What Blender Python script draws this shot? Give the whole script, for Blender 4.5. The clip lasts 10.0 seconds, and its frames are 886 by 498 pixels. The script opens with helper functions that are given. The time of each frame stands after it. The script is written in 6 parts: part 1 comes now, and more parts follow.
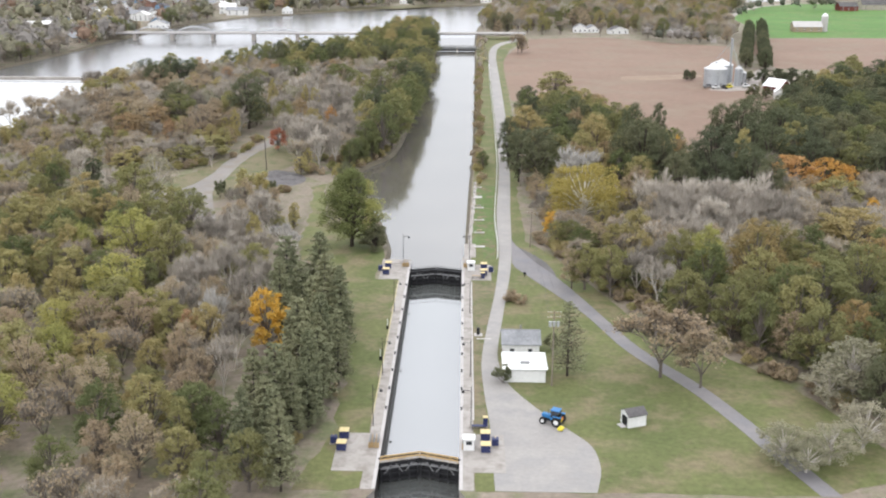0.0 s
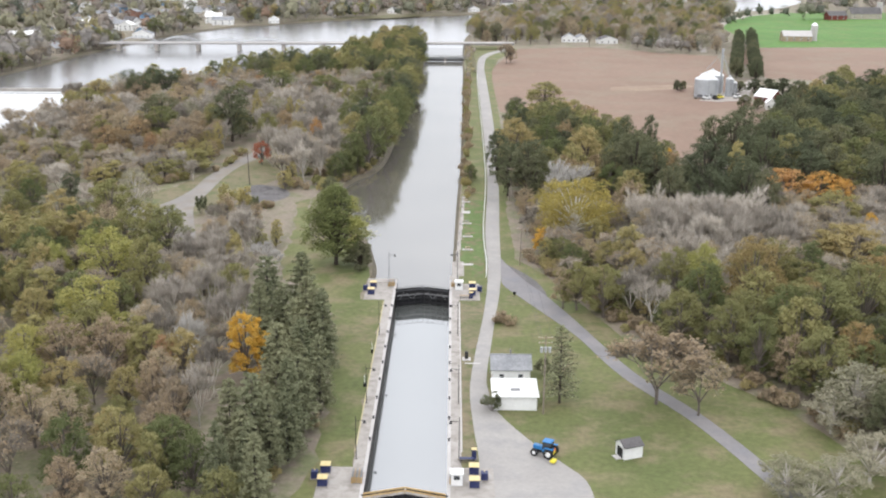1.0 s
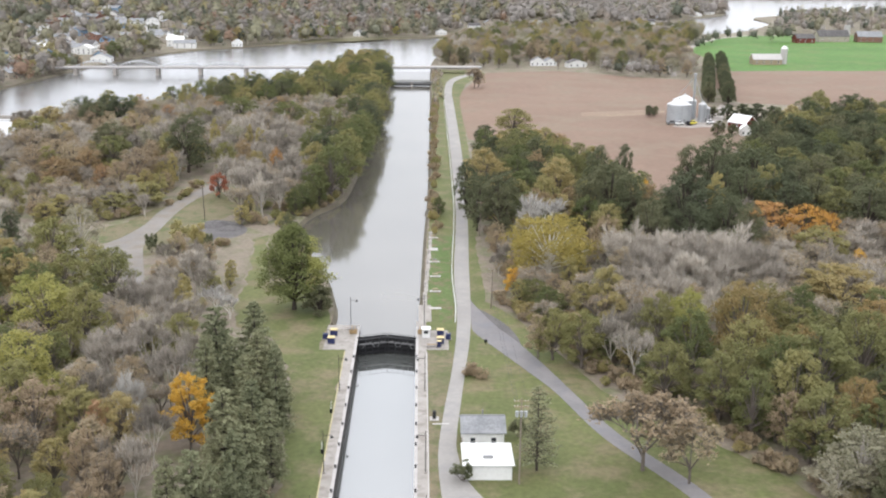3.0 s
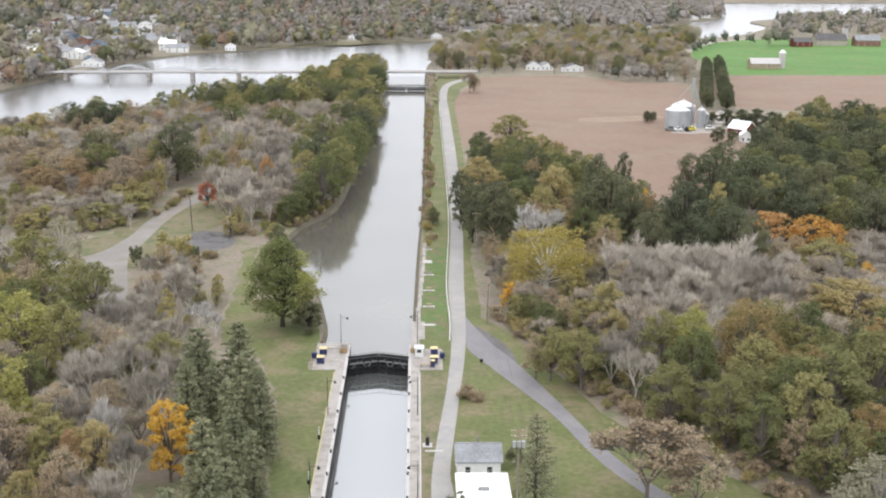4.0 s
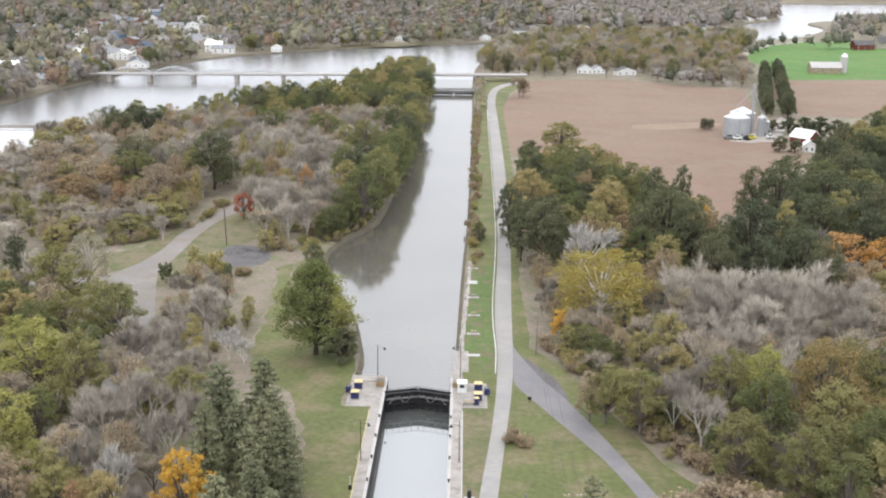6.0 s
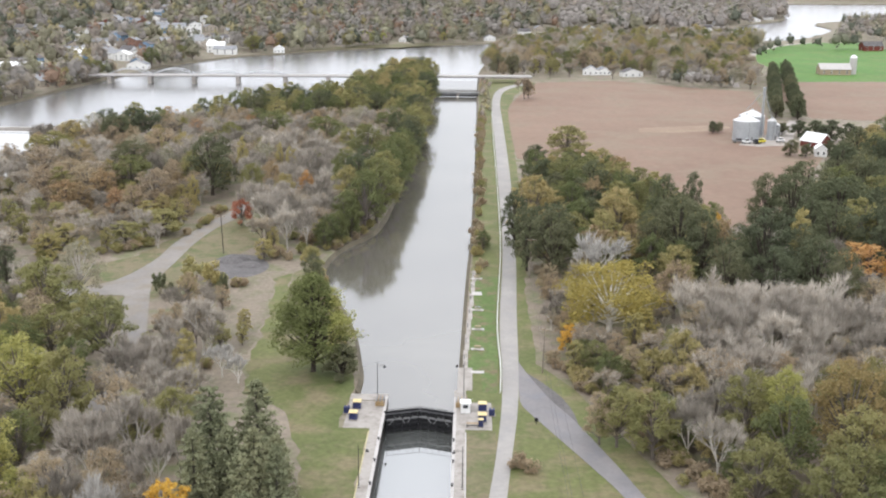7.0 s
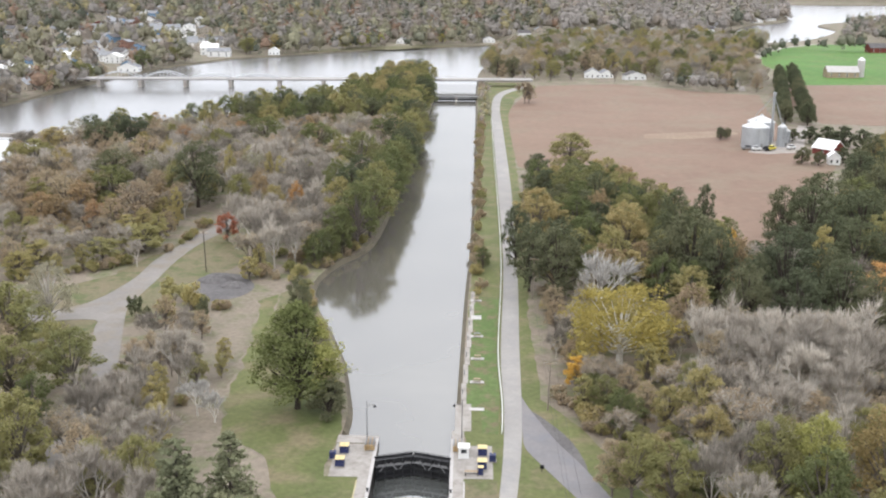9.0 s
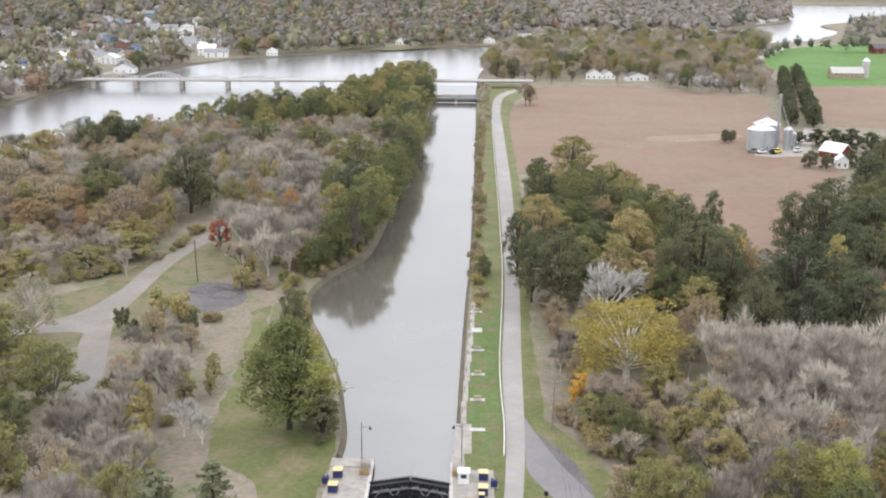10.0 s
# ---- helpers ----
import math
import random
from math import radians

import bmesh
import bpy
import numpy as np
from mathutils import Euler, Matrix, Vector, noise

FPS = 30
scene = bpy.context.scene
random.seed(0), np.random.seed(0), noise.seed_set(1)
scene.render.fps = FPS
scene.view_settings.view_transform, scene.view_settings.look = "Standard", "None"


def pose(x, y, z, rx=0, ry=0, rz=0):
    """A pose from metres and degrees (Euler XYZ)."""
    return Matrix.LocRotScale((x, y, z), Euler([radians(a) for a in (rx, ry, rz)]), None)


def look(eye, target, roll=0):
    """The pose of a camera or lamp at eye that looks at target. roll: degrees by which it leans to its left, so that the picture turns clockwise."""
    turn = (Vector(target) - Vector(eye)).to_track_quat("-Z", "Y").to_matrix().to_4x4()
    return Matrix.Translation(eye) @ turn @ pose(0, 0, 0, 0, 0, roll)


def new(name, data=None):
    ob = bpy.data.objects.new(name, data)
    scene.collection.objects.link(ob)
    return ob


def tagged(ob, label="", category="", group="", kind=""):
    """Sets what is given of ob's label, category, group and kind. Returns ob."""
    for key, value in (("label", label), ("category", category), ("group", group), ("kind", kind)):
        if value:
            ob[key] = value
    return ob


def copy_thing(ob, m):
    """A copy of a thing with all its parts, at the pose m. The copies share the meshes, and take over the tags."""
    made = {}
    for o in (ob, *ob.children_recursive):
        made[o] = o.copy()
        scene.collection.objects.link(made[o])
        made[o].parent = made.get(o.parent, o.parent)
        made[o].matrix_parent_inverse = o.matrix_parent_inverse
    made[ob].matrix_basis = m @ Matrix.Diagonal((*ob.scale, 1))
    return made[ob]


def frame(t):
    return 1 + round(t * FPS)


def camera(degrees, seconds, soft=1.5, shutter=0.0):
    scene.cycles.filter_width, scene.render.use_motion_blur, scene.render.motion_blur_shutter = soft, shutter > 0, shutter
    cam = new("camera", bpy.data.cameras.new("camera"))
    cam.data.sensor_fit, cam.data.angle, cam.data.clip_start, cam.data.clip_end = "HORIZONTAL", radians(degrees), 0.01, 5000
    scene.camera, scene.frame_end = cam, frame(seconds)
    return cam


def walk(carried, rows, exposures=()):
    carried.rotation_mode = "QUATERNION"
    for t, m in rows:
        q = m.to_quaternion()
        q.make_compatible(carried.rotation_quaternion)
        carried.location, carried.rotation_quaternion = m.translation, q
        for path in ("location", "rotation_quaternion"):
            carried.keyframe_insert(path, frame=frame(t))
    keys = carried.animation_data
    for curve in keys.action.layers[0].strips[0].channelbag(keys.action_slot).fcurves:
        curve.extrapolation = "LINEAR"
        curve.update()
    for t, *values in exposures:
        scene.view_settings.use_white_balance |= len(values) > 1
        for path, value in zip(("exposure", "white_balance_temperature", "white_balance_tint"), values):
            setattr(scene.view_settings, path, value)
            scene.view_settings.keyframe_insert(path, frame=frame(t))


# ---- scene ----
from mathutils.geometry import delaunay_2d_cdt

# ---------------------------------------------------------------- camera
cam = camera(44.3, 10.0, soft=2.1)
PATH = [
    (0.0, (6.80, 3.75, 87.55), (6.765, 5.665, 86.974), 0.4),
    (0.5, (6.985, 8.529, 87.5), (6.959, 10.446, 86.931), 0.4),
    (1, (7.13, 13.27, 87.44), (7.115, 15.19, 86.879), 0.4),
    (1.5, (7.17, 18.012, 87.447), (7.166, 19.934, 86.894), 0.5),
    (2, (7.2, 22.917, 87.457), (7.207, 24.842, 86.913), 0.5),
    (2.5, (7.39, 27.946, 87.47), (7.411, 29.873, 86.934), 0.5),
    (3, (7.739, 33.1, 87.573), (7.781, 35.029, 87.049), 0.5),
    (4.5, (8.65, 48.397, 87.799), (8.70, 50.328, 87.28), 0.5),
    (5, (8.802, 53.428, 87.82), (8.849, 55.359, 87.301), 0.5),
    (5.5, (8.87, 58.596, 87.885), (8.881, 60.528, 87.366), 0.5),
    (6, (8.92, 63.844, 87.97), (8.884, 65.775, 87.45), 0.5),
    (7.5, (9.036, 79.527, 87.986), (8.992, 81.458, 87.466), 0.5),
    (8, (9.09, 84.754, 87.88), (9.046, 86.685, 87.361), 0.5),
    (8.5, (9.089, 89.82, 87.806), (9.046, 91.751, 87.287), 0.5),
    (9, (9.05, 94.989, 87.669), (9.008, 96.92, 87.15), 0.5),
    (9.5, (9.08, 100.187, 87.5), (9.037, 102.118, 86.981), 0.5),
    (10, (9.01, 105.434, 87.338), (8.968, 107.365, 86.819), 0.5),
]
walk(cam, [(t, look(eye, target, roll)) for t, eye, target, roll in PATH])

# ---------------------------------------------------------------- sky and sun (overcast autumn day)
world = bpy.data.worlds.new("overcast_sky")
scene.world = world
world.use_nodes = True
wn, wl = world.node_tree.nodes, world.node_tree.links
wn.clear()
sky = wn.new("ShaderNodeTexSky")
sky.sky_type = "NISHITA"
sky.sun_disc = False
sky.sun_elevation, sky.sun_rotation = radians(48), radians(20)
sky.air_density, sky.dust_density, sky.ozone_density = 1.0, 4.0, 1.0
grey = wn.new("ShaderNodeHueSaturation")
grey.inputs["Saturation"].default_value = 0.16
bg = wn.new("ShaderNodeBackground")
bg.inputs["Strength"].default_value = 0.15
wout = wn.new("ShaderNodeOutputWorld")
cloud = wn.new("ShaderNodeMix")
cloud.data_type = "RGBA"
cloud.inputs[0].default_value = 0.75
cloud.inputs[7].default_value = (5.25, 5.45, 5.95, 1)
wl.new(sky.outputs[0], grey.inputs["Color"])
wl.new(grey.outputs[0], cloud.inputs[6])
wl.new(cloud.outputs[2], bg.inputs["Color"])
wl.new(bg.outputs[0], wout.inputs["Surface"])
sun = new("sun", bpy.data.lights.new("sun", "SUN"))
sun.data.energy, sun.data.angle, sun.data.color = 0.7, radians(40), (1.0, 0.97, 0.93)
sun.matrix_world = pose(0, 0, 300, 42, 0, -20)
scene.view_settings.exposure = 1.09


# ---------------------------------------------------------------- materials
def nodes(name):
    m = bpy.data.materials.new(name)
    m.use_nodes = True
    m.node_tree.nodes.clear()
    return m, m.node_tree.nodes, m.node_tree.links


def noise_node(n, l, scale, detail=4.0, rough=0.6, vec=None):
    t = n.new("ShaderNodeTexNoise")
    t.inputs["Scale"].default_value, t.inputs["Detail"].default_value, t.inputs["Roughness"].default_value = scale, detail, rough
    if vec:
        l.new(vec, t.inputs["Vector"])
    return t


def ramp(n, l, src, stops):
    r = n.new("ShaderNodeValToRGB")
    e = r.color_ramp.elements
    while len(e) < len(stops):
        e.new(0.5)
    for k, (p, c) in zip(e, stops):
        k.position, k.color = p, (*c, 1)
    l.new(src, r.inputs["Fac"])
    return r


def mix(n, l, fac, a, b, kind="MIX"):
    x = n.new("ShaderNodeMix")
    x.data_type, x.blend_type = "RGBA", kind
    if isinstance(fac, (int, float)):
        x.inputs[0].default_value = fac
    else:
        l.new(fac, x.inputs[0])
    for v, s in ((a, x.inputs[6]), (b, x.inputs[7])):
        if isinstance(v, tuple):
            s.default_value = (*v, 1)
        else:
            l.new(v, s)
    return x.outputs[2]


def surface(name, c1, c2, big=0.08, small=1.5, rough=0.85, metal=0.0, bump=0.3, third=None, spec=0.3, grain=(0.68, 1.25)):
    """Two noise scales blended between base colours, with fine relief."""
    m, n, l = nodes(name)
    geo = n.new("ShaderNodeTexCoord").outputs["Object"]
    a = noise_node(n, l, big, 5, 0.65, geo)
    b = noise_node(n, l, small, 5, 0.7, geo)
    r = ramp(n, l, a.outputs[0], [(0.36, c1), (0.64, c2)])
    col = r.outputs[0]
    if third:
        k = noise_node(n, l, big * 2.7, 4, 0.6, geo)
        f = ramp(n, l, k.outputs[0], [(0.47, (0, 0, 0)), (0.66, (1, 1, 1))])
        col = mix(n, l, f.outputs[0], col, third)
    g = ramp(n, l, b.outputs[0], [(0.25, (grain[0],) * 3), (0.75, (grain[1],) * 3)])
    col = mix(n, l, 1.0, col, g.outputs[0], "MULTIPLY")
    p = n.new("ShaderNodeBsdfPrincipled")
    l.new(col, p.inputs["Base Color"])
    p.inputs["Roughness"].default_value, p.inputs["Metallic"].default_value = rough, metal
    p.inputs["Specular IOR Level"].default_value = spec
    if bump:
        u = n.new("ShaderNodeBump")
        u.inputs["Strength"].default_value, u.inputs["Distance"].default_value = bump, 0.1
        l.new(b.outputs[0], u.inputs["Height"])
        l.new(u.outputs[0], p.inputs["Normal"])
    o = n.new("ShaderNodeOutputMaterial")
    l.new(p.outputs[0], o.inputs["Surface"])
    return m


def leaf_material(name, stops, bright=(0.85, 1.14), thin=0.42):
    """Leaves: hue by tree, lightness by leaf, a little light through the blade."""
    m, n, l = nodes(name)
    info, geo = n.new("ShaderNodeObjectInfo"), n.new("ShaderNodeNewGeometry")
    place = noise_node(n, l, 0.35, 2, 0.5, n.new("ShaderNodeTexCoord").outputs["Object"])
    add = n.new("ShaderNodeMath")
    add.operation = "MULTIPLY_ADD"
    l.new(place.outputs[0], add.inputs[0])
    add.inputs[1].default_value = 0.7
    l.new(info.outputs["Random"], add.inputs[2])
    sub = n.new("ShaderNodeMath")
    sub.operation = "SUBTRACT"
    l.new(add.outputs[0], sub.inputs[0])
    sub.inputs[1].default_value = 0.35
    r = ramp(n, l, sub.outputs[0], stops)
    g = ramp(n, l, geo.outputs["Random Per Island"], [(0.0, (bright[0],) * 3), (1.0, (bright[1],) * 3)])
    col = mix(n, l, 1.0, r.outputs[0], g.outputs[0], "MULTIPLY")
    d, t = n.new("ShaderNodeBsdfDiffuse"), n.new("ShaderNodeBsdfTranslucent")
    s = n.new("ShaderNodeMixShader")
    s.inputs[0].default_value = thin
    l.new(col, d.inputs[0])
    l.new(col, t.inputs[0])
    l.new(d.outputs[0], s.inputs[1])
    l.new(t.outputs[0], s.inputs[2])
    o = n.new("ShaderNodeOutputMaterial")
    l.new(s.outputs[0], o.inputs["Surface"])
    return m


def water_material(name, body, gloss, wave=0.25, scale=0.5, rough=0.04):
    m, n, l = nodes(name)
    geo = n.new("ShaderNodeTexCoord").outputs["Object"]
    b = noise_node(n, l, scale, 4, 0.6, geo)
    k = noise_node(n, l, 0.03, 3, 0.5, geo)
    u = n.new("ShaderNodeBump")
    u.inputs["Strength"].default_value, u.inputs["Distance"].default_value = wave, 0.05
    l.new(b.outputs[0], u.inputs["Height"])
    r = ramp(n, l, k.outputs[0], [(0.3, tuple(v * 0.85 for v in body)), (0.7, tuple(v * 1.15 for v in body))])
    d, g = n.new("ShaderNodeBsdfDiffuse"), n.new("ShaderNodeBsdfGlossy")
    l.new(r.outputs[0], d.inputs[0])
    g.inputs["Roughness"].default_value = rough
    g.inputs["Color"].default_value = (0.97, 0.98, 1, 1)
    l.new(u.outputs[0], g.inputs["Normal"])
    f = n.new("ShaderNodeFresnel")
    f.inputs[0].default_value = 1.33
    a = n.new("ShaderNodeMath")
    a.operation = "MULTIPLY_ADD"
    a.use_clamp = True
    l.new(f.outputs[0], a.inputs[0])
    a.inputs[1].default_value, a.inputs[2].default_value = 0.4, gloss
    s = n.new("ShaderNodeMixShader")
    l.new(a.outputs[0], s.inputs[0])
    l.new(d.outputs[0], s.inputs[1])
    l.new(g.outputs[0], s.inputs[2])
    o = n.new("ShaderNodeOutputMaterial")
    l.new(s.outputs[0], o.inputs["Surface"])
    return m


M = {}
M["floor"] = surface("leaf_litter", (0.19, 0.155, 0.12), (0.25, 0.21, 0.165), 0.05, 0.7, third=(0.14, 0.15, 0.075))
M["lawn"] = surface("mown_grass", (0.098, 0.116, 0.040), (0.142, 0.150, 0.058), 0.04, 0.8, third=(0.182, 0.154, 0.088))
M["verge"] = surface("dry_grass", (0.145, 0.136, 0.072), (0.187, 0.153, 0.098), 0.07, 0.9, third=(0.102, 0.119, 0.047))
M["bright_grass"] = surface("canal_lawn", (0.081, 0.128, 0.034), (0.111, 0.153, 0.051), 0.09, 0.9, third=(0.162, 0.128, 0.076))
M["pasture"] = surface("green_pasture", (0.068, 0.158, 0.029), (0.094, 0.194, 0.040), 0.012, 0.2, third=(0.108, 0.173, 0.043))
M["stubble"] = surface("harvested_field", (0.189, 0.122, 0.089), (0.222, 0.152, 0.111), 0.012, 0.25, third=(0.207, 0.155, 0.111), grain=(0.86, 1.12))
M["soil"] = surface("pale_straw", (0.266, 0.200, 0.141), (0.229, 0.163, 0.115), 0.05, 0.4)
M["road"] = surface("worn_asphalt", (0.284, 0.268, 0.254), (0.336, 0.318, 0.300), 0.06, 1.2, third=(0.274, 0.264, 0.256), bump=0.08, grain=(0.9, 1.08))
M["path"] = surface("grey_path", (0.176, 0.168, 0.172), (0.227, 0.214, 0.214), 0.08, 1.2, third=(0.185, 0.181, 0.193), bump=0.08, grain=(0.9, 1.08))
M["gravel"] = surface("pale_gravel", (0.312, 0.281, 0.250), (0.367, 0.335, 0.312), 0.07, 1.1, third=(0.257, 0.226, 0.195), bump=0.08, grain=(0.9, 1.08))
M["dark_gravel"] = surface("dark_gravel", (0.105, 0.098, 0.098), (0.150, 0.140, 0.138), 0.1, 1.0)
M["track"] = surface("grey_brown_track", (0.205, 0.190, 0.178), (0.262, 0.240, 0.220), 0.05, 0.9, third=(0.225, 0.195, 0.160), bump=0.08, grain=(0.86, 1.1))
M["dirt"] = surface("worn_dirt", (0.190, 0.160, 0.122), (0.240, 0.200, 0.155), 0.06, 0.8, third=(0.150, 0.145, 0.085))
M["concrete"] = surface("weathered_concrete", (0.313, 0.289, 0.262), (0.374, 0.347, 0.323), 0.15, 1.3, third=(0.245, 0.221, 0.197), bump=0.08, grain=(0.9, 1.08))
M["concrete_edge"] = surface("pale_coping", (0.432, 0.410, 0.396), (0.490, 0.468, 0.454), 0.3, 2.0, bump=0.08, grain=(0.9, 1.08))
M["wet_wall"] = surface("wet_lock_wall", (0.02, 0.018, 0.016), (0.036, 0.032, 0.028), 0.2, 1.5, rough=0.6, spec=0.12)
M["yellow_edge"] = surface("faded_yellow_paint", (0.416, 0.360, 0.192), (0.480, 0.424, 0.256), 0.3, 2.0)
M["bank"] = surface("muddy_bank", (0.10, 0.085, 0.06), (0.15, 0.13, 0.09), 0.1, 0.9)
M["steel_black"] = surface("black_painted_steel", (0.018, 0.018, 0.02), (0.03, 0.03, 0.032), 0.4, 3.0, rough=0.55, bump=0.1, grain=(0.9, 1.07))
M["steel_grey"] = surface("grey_steel", (0.17, 0.17, 0.175), (0.24, 0.24, 0.24), 0.4, 3.0, rough=0.55, bump=0.1, grain=(0.9, 1.07))
M["navy"] = surface("navy_paint", (0.022, 0.028, 0.085), (0.032, 0.04, 0.11), 0.5, 3.0, rough=0.45, bump=0.05, grain=(0.9, 1.07))
M["gold"] = surface("yellow_paint", (0.590, 0.476, 0.230), (0.656, 0.541, 0.295), 0.5, 3.0, rough=0.5, bump=0.05, grain=(0.9, 1.07))
M["white"] = surface("white_paint", (0.681, 0.681, 0.672), (0.736, 0.736, 0.727), 0.2, 1.5, rough=0.6, bump=0.1, grain=(0.9, 1.07))
M["white_roof"] = surface("white_metal_roof", (0.760, 0.760, 0.750), (0.817, 0.817, 0.807), 0.3, 1.5, rough=0.45, bump=0.1, grain=(0.9, 1.07))
M["grey_roof"] = surface("grey_shingles", (0.221, 0.226, 0.236), (0.294, 0.299, 0.310), 0.3, 2.5, bump=0.5)
M["dark_roof"] = surface("dark_shingles", (0.09, 0.085, 0.085), (0.14, 0.13, 0.13), 0.3, 2.5, bump=0.5)
M["red_barn"] = surface("barn_red", (0.135, 0.034, 0.028), (0.175, 0.050, 0.040), 0.3, 1.5, grain=(0.9, 1.07))
M["brick"] = surface("brown_brick", (0.187, 0.102, 0.076), (0.238, 0.136, 0.106), 0.3, 1.5)
M["tan"] = surface("tan_siding", (0.352, 0.312, 0.256), (0.400, 0.360, 0.304), 0.3, 1.5, grain=(0.9, 1.07))
M["blue_siding"] = surface("blue_siding", (0.160, 0.264, 0.400), (0.200, 0.304, 0.432), 0.3, 1.5, grain=(0.9, 1.07))
M["bin"] = surface("galvanised_steel", (0.375, 0.390, 0.405), (0.450, 0.465, 0.480), 0.2, 1.2, rough=0.42, metal=0.35, bump=0.1, grain=(0.9, 1.07))
M["bin_roof"] = surface("dull_white_metal", (0.50, 0.50, 0.50), (0.58, 0.58, 0.58), 0.3, 1.5, rough=0.5, metal=0.2, bump=0.1, grain=(0.9, 1.07))
M["glass"] = surface("dark_window_glass", (0.03, 0.035, 0.04), (0.05, 0.055, 0.06), 0.4, 2.0, rough=0.12, bump=0, spec=0.6)
# black of the post boxes and of the shade painted in the shed doorway
M["dark"] = surface("shade_and_box_black", (0.012, 0.012, 0.012), (0.02, 0.02, 0.02), 0.5, 2.0)
M["timber"] = surface("weathered_timber", (0.30, 0.23, 0.16), (0.38, 0.30, 0.21), 0.5, 4.0)
M["orange_timber"] = surface("ochre_rail", (0.45, 0.30, 0.13), (0.52, 0.37, 0.18), 0.5, 4.0)
M["pole"] = surface("pole_timber", (0.20, 0.165, 0.13), (0.27, 0.23, 0.19), 0.5, 4.0)
M["dark_pole"] = surface("tarred_pole", (0.055, 0.045, 0.038), (0.085, 0.07, 0.06), 0.5, 4.0)
M["blue_paint"] = surface("tractor_blue", (0.03, 0.16, 0.38), (0.04, 0.20, 0.44), 0.5, 3.0, rough=0.35, bump=0, grain=(0.9, 1.07))
M["tyre"] = surface("tyre_rubber", (0.016, 0.016, 0.017), (0.028, 0.028, 0.028), 1.0, 6.0)
M["yellow"] = surface("machine_yellow", (0.66, 0.56, 0.05), (0.72, 0.62, 0.08), 0.5, 3.0, rough=0.4, bump=0, grain=(0.9, 1.07))
M["orange"] = surface("safety_orange", (0.62, 0.20, 0.06), (0.68, 0.25, 0.09), 0.5, 3.0, bump=0, grain=(0.9, 1.07))
M["bark"] = surface("grey_bark", (0.12, 0.10, 0.085), (0.19, 0.165, 0.145), 0.4, 3.0)
M["pale_bark"] = surface("pale_bark", (0.42, 0.39, 0.34), (0.54, 0.50, 0.45), 0.4, 3.0)
M["white_bark"] = surface("white_bark", (0.60, 0.57, 0.52), (0.72, 0.69, 0.64), 0.4, 3.0)
M["dark_bark"] = surface("dark_bark", (0.05, 0.04, 0.033), (0.085, 0.07, 0.058), 0.4, 3.0)
M["foam"] = surface("white_water", (0.465, 0.473, 0.480), (0.585, 0.585, 0.585), 0.06, 0.5, rough=0.4)
M["water"] = water_material("canal_water", (0.11, 0.102, 0.085), 0.185, 0.14, 0.35, 0.09)
M["lock_water"] = water_material("chamber_water", (0.10, 0.105, 0.10), 0.27, 0.05, 0.5, 0.03)
M["river"] = water_material("river_water", (0.13, 0.125, 0.118), 0.25, 0.5, 0.12, 0.2)
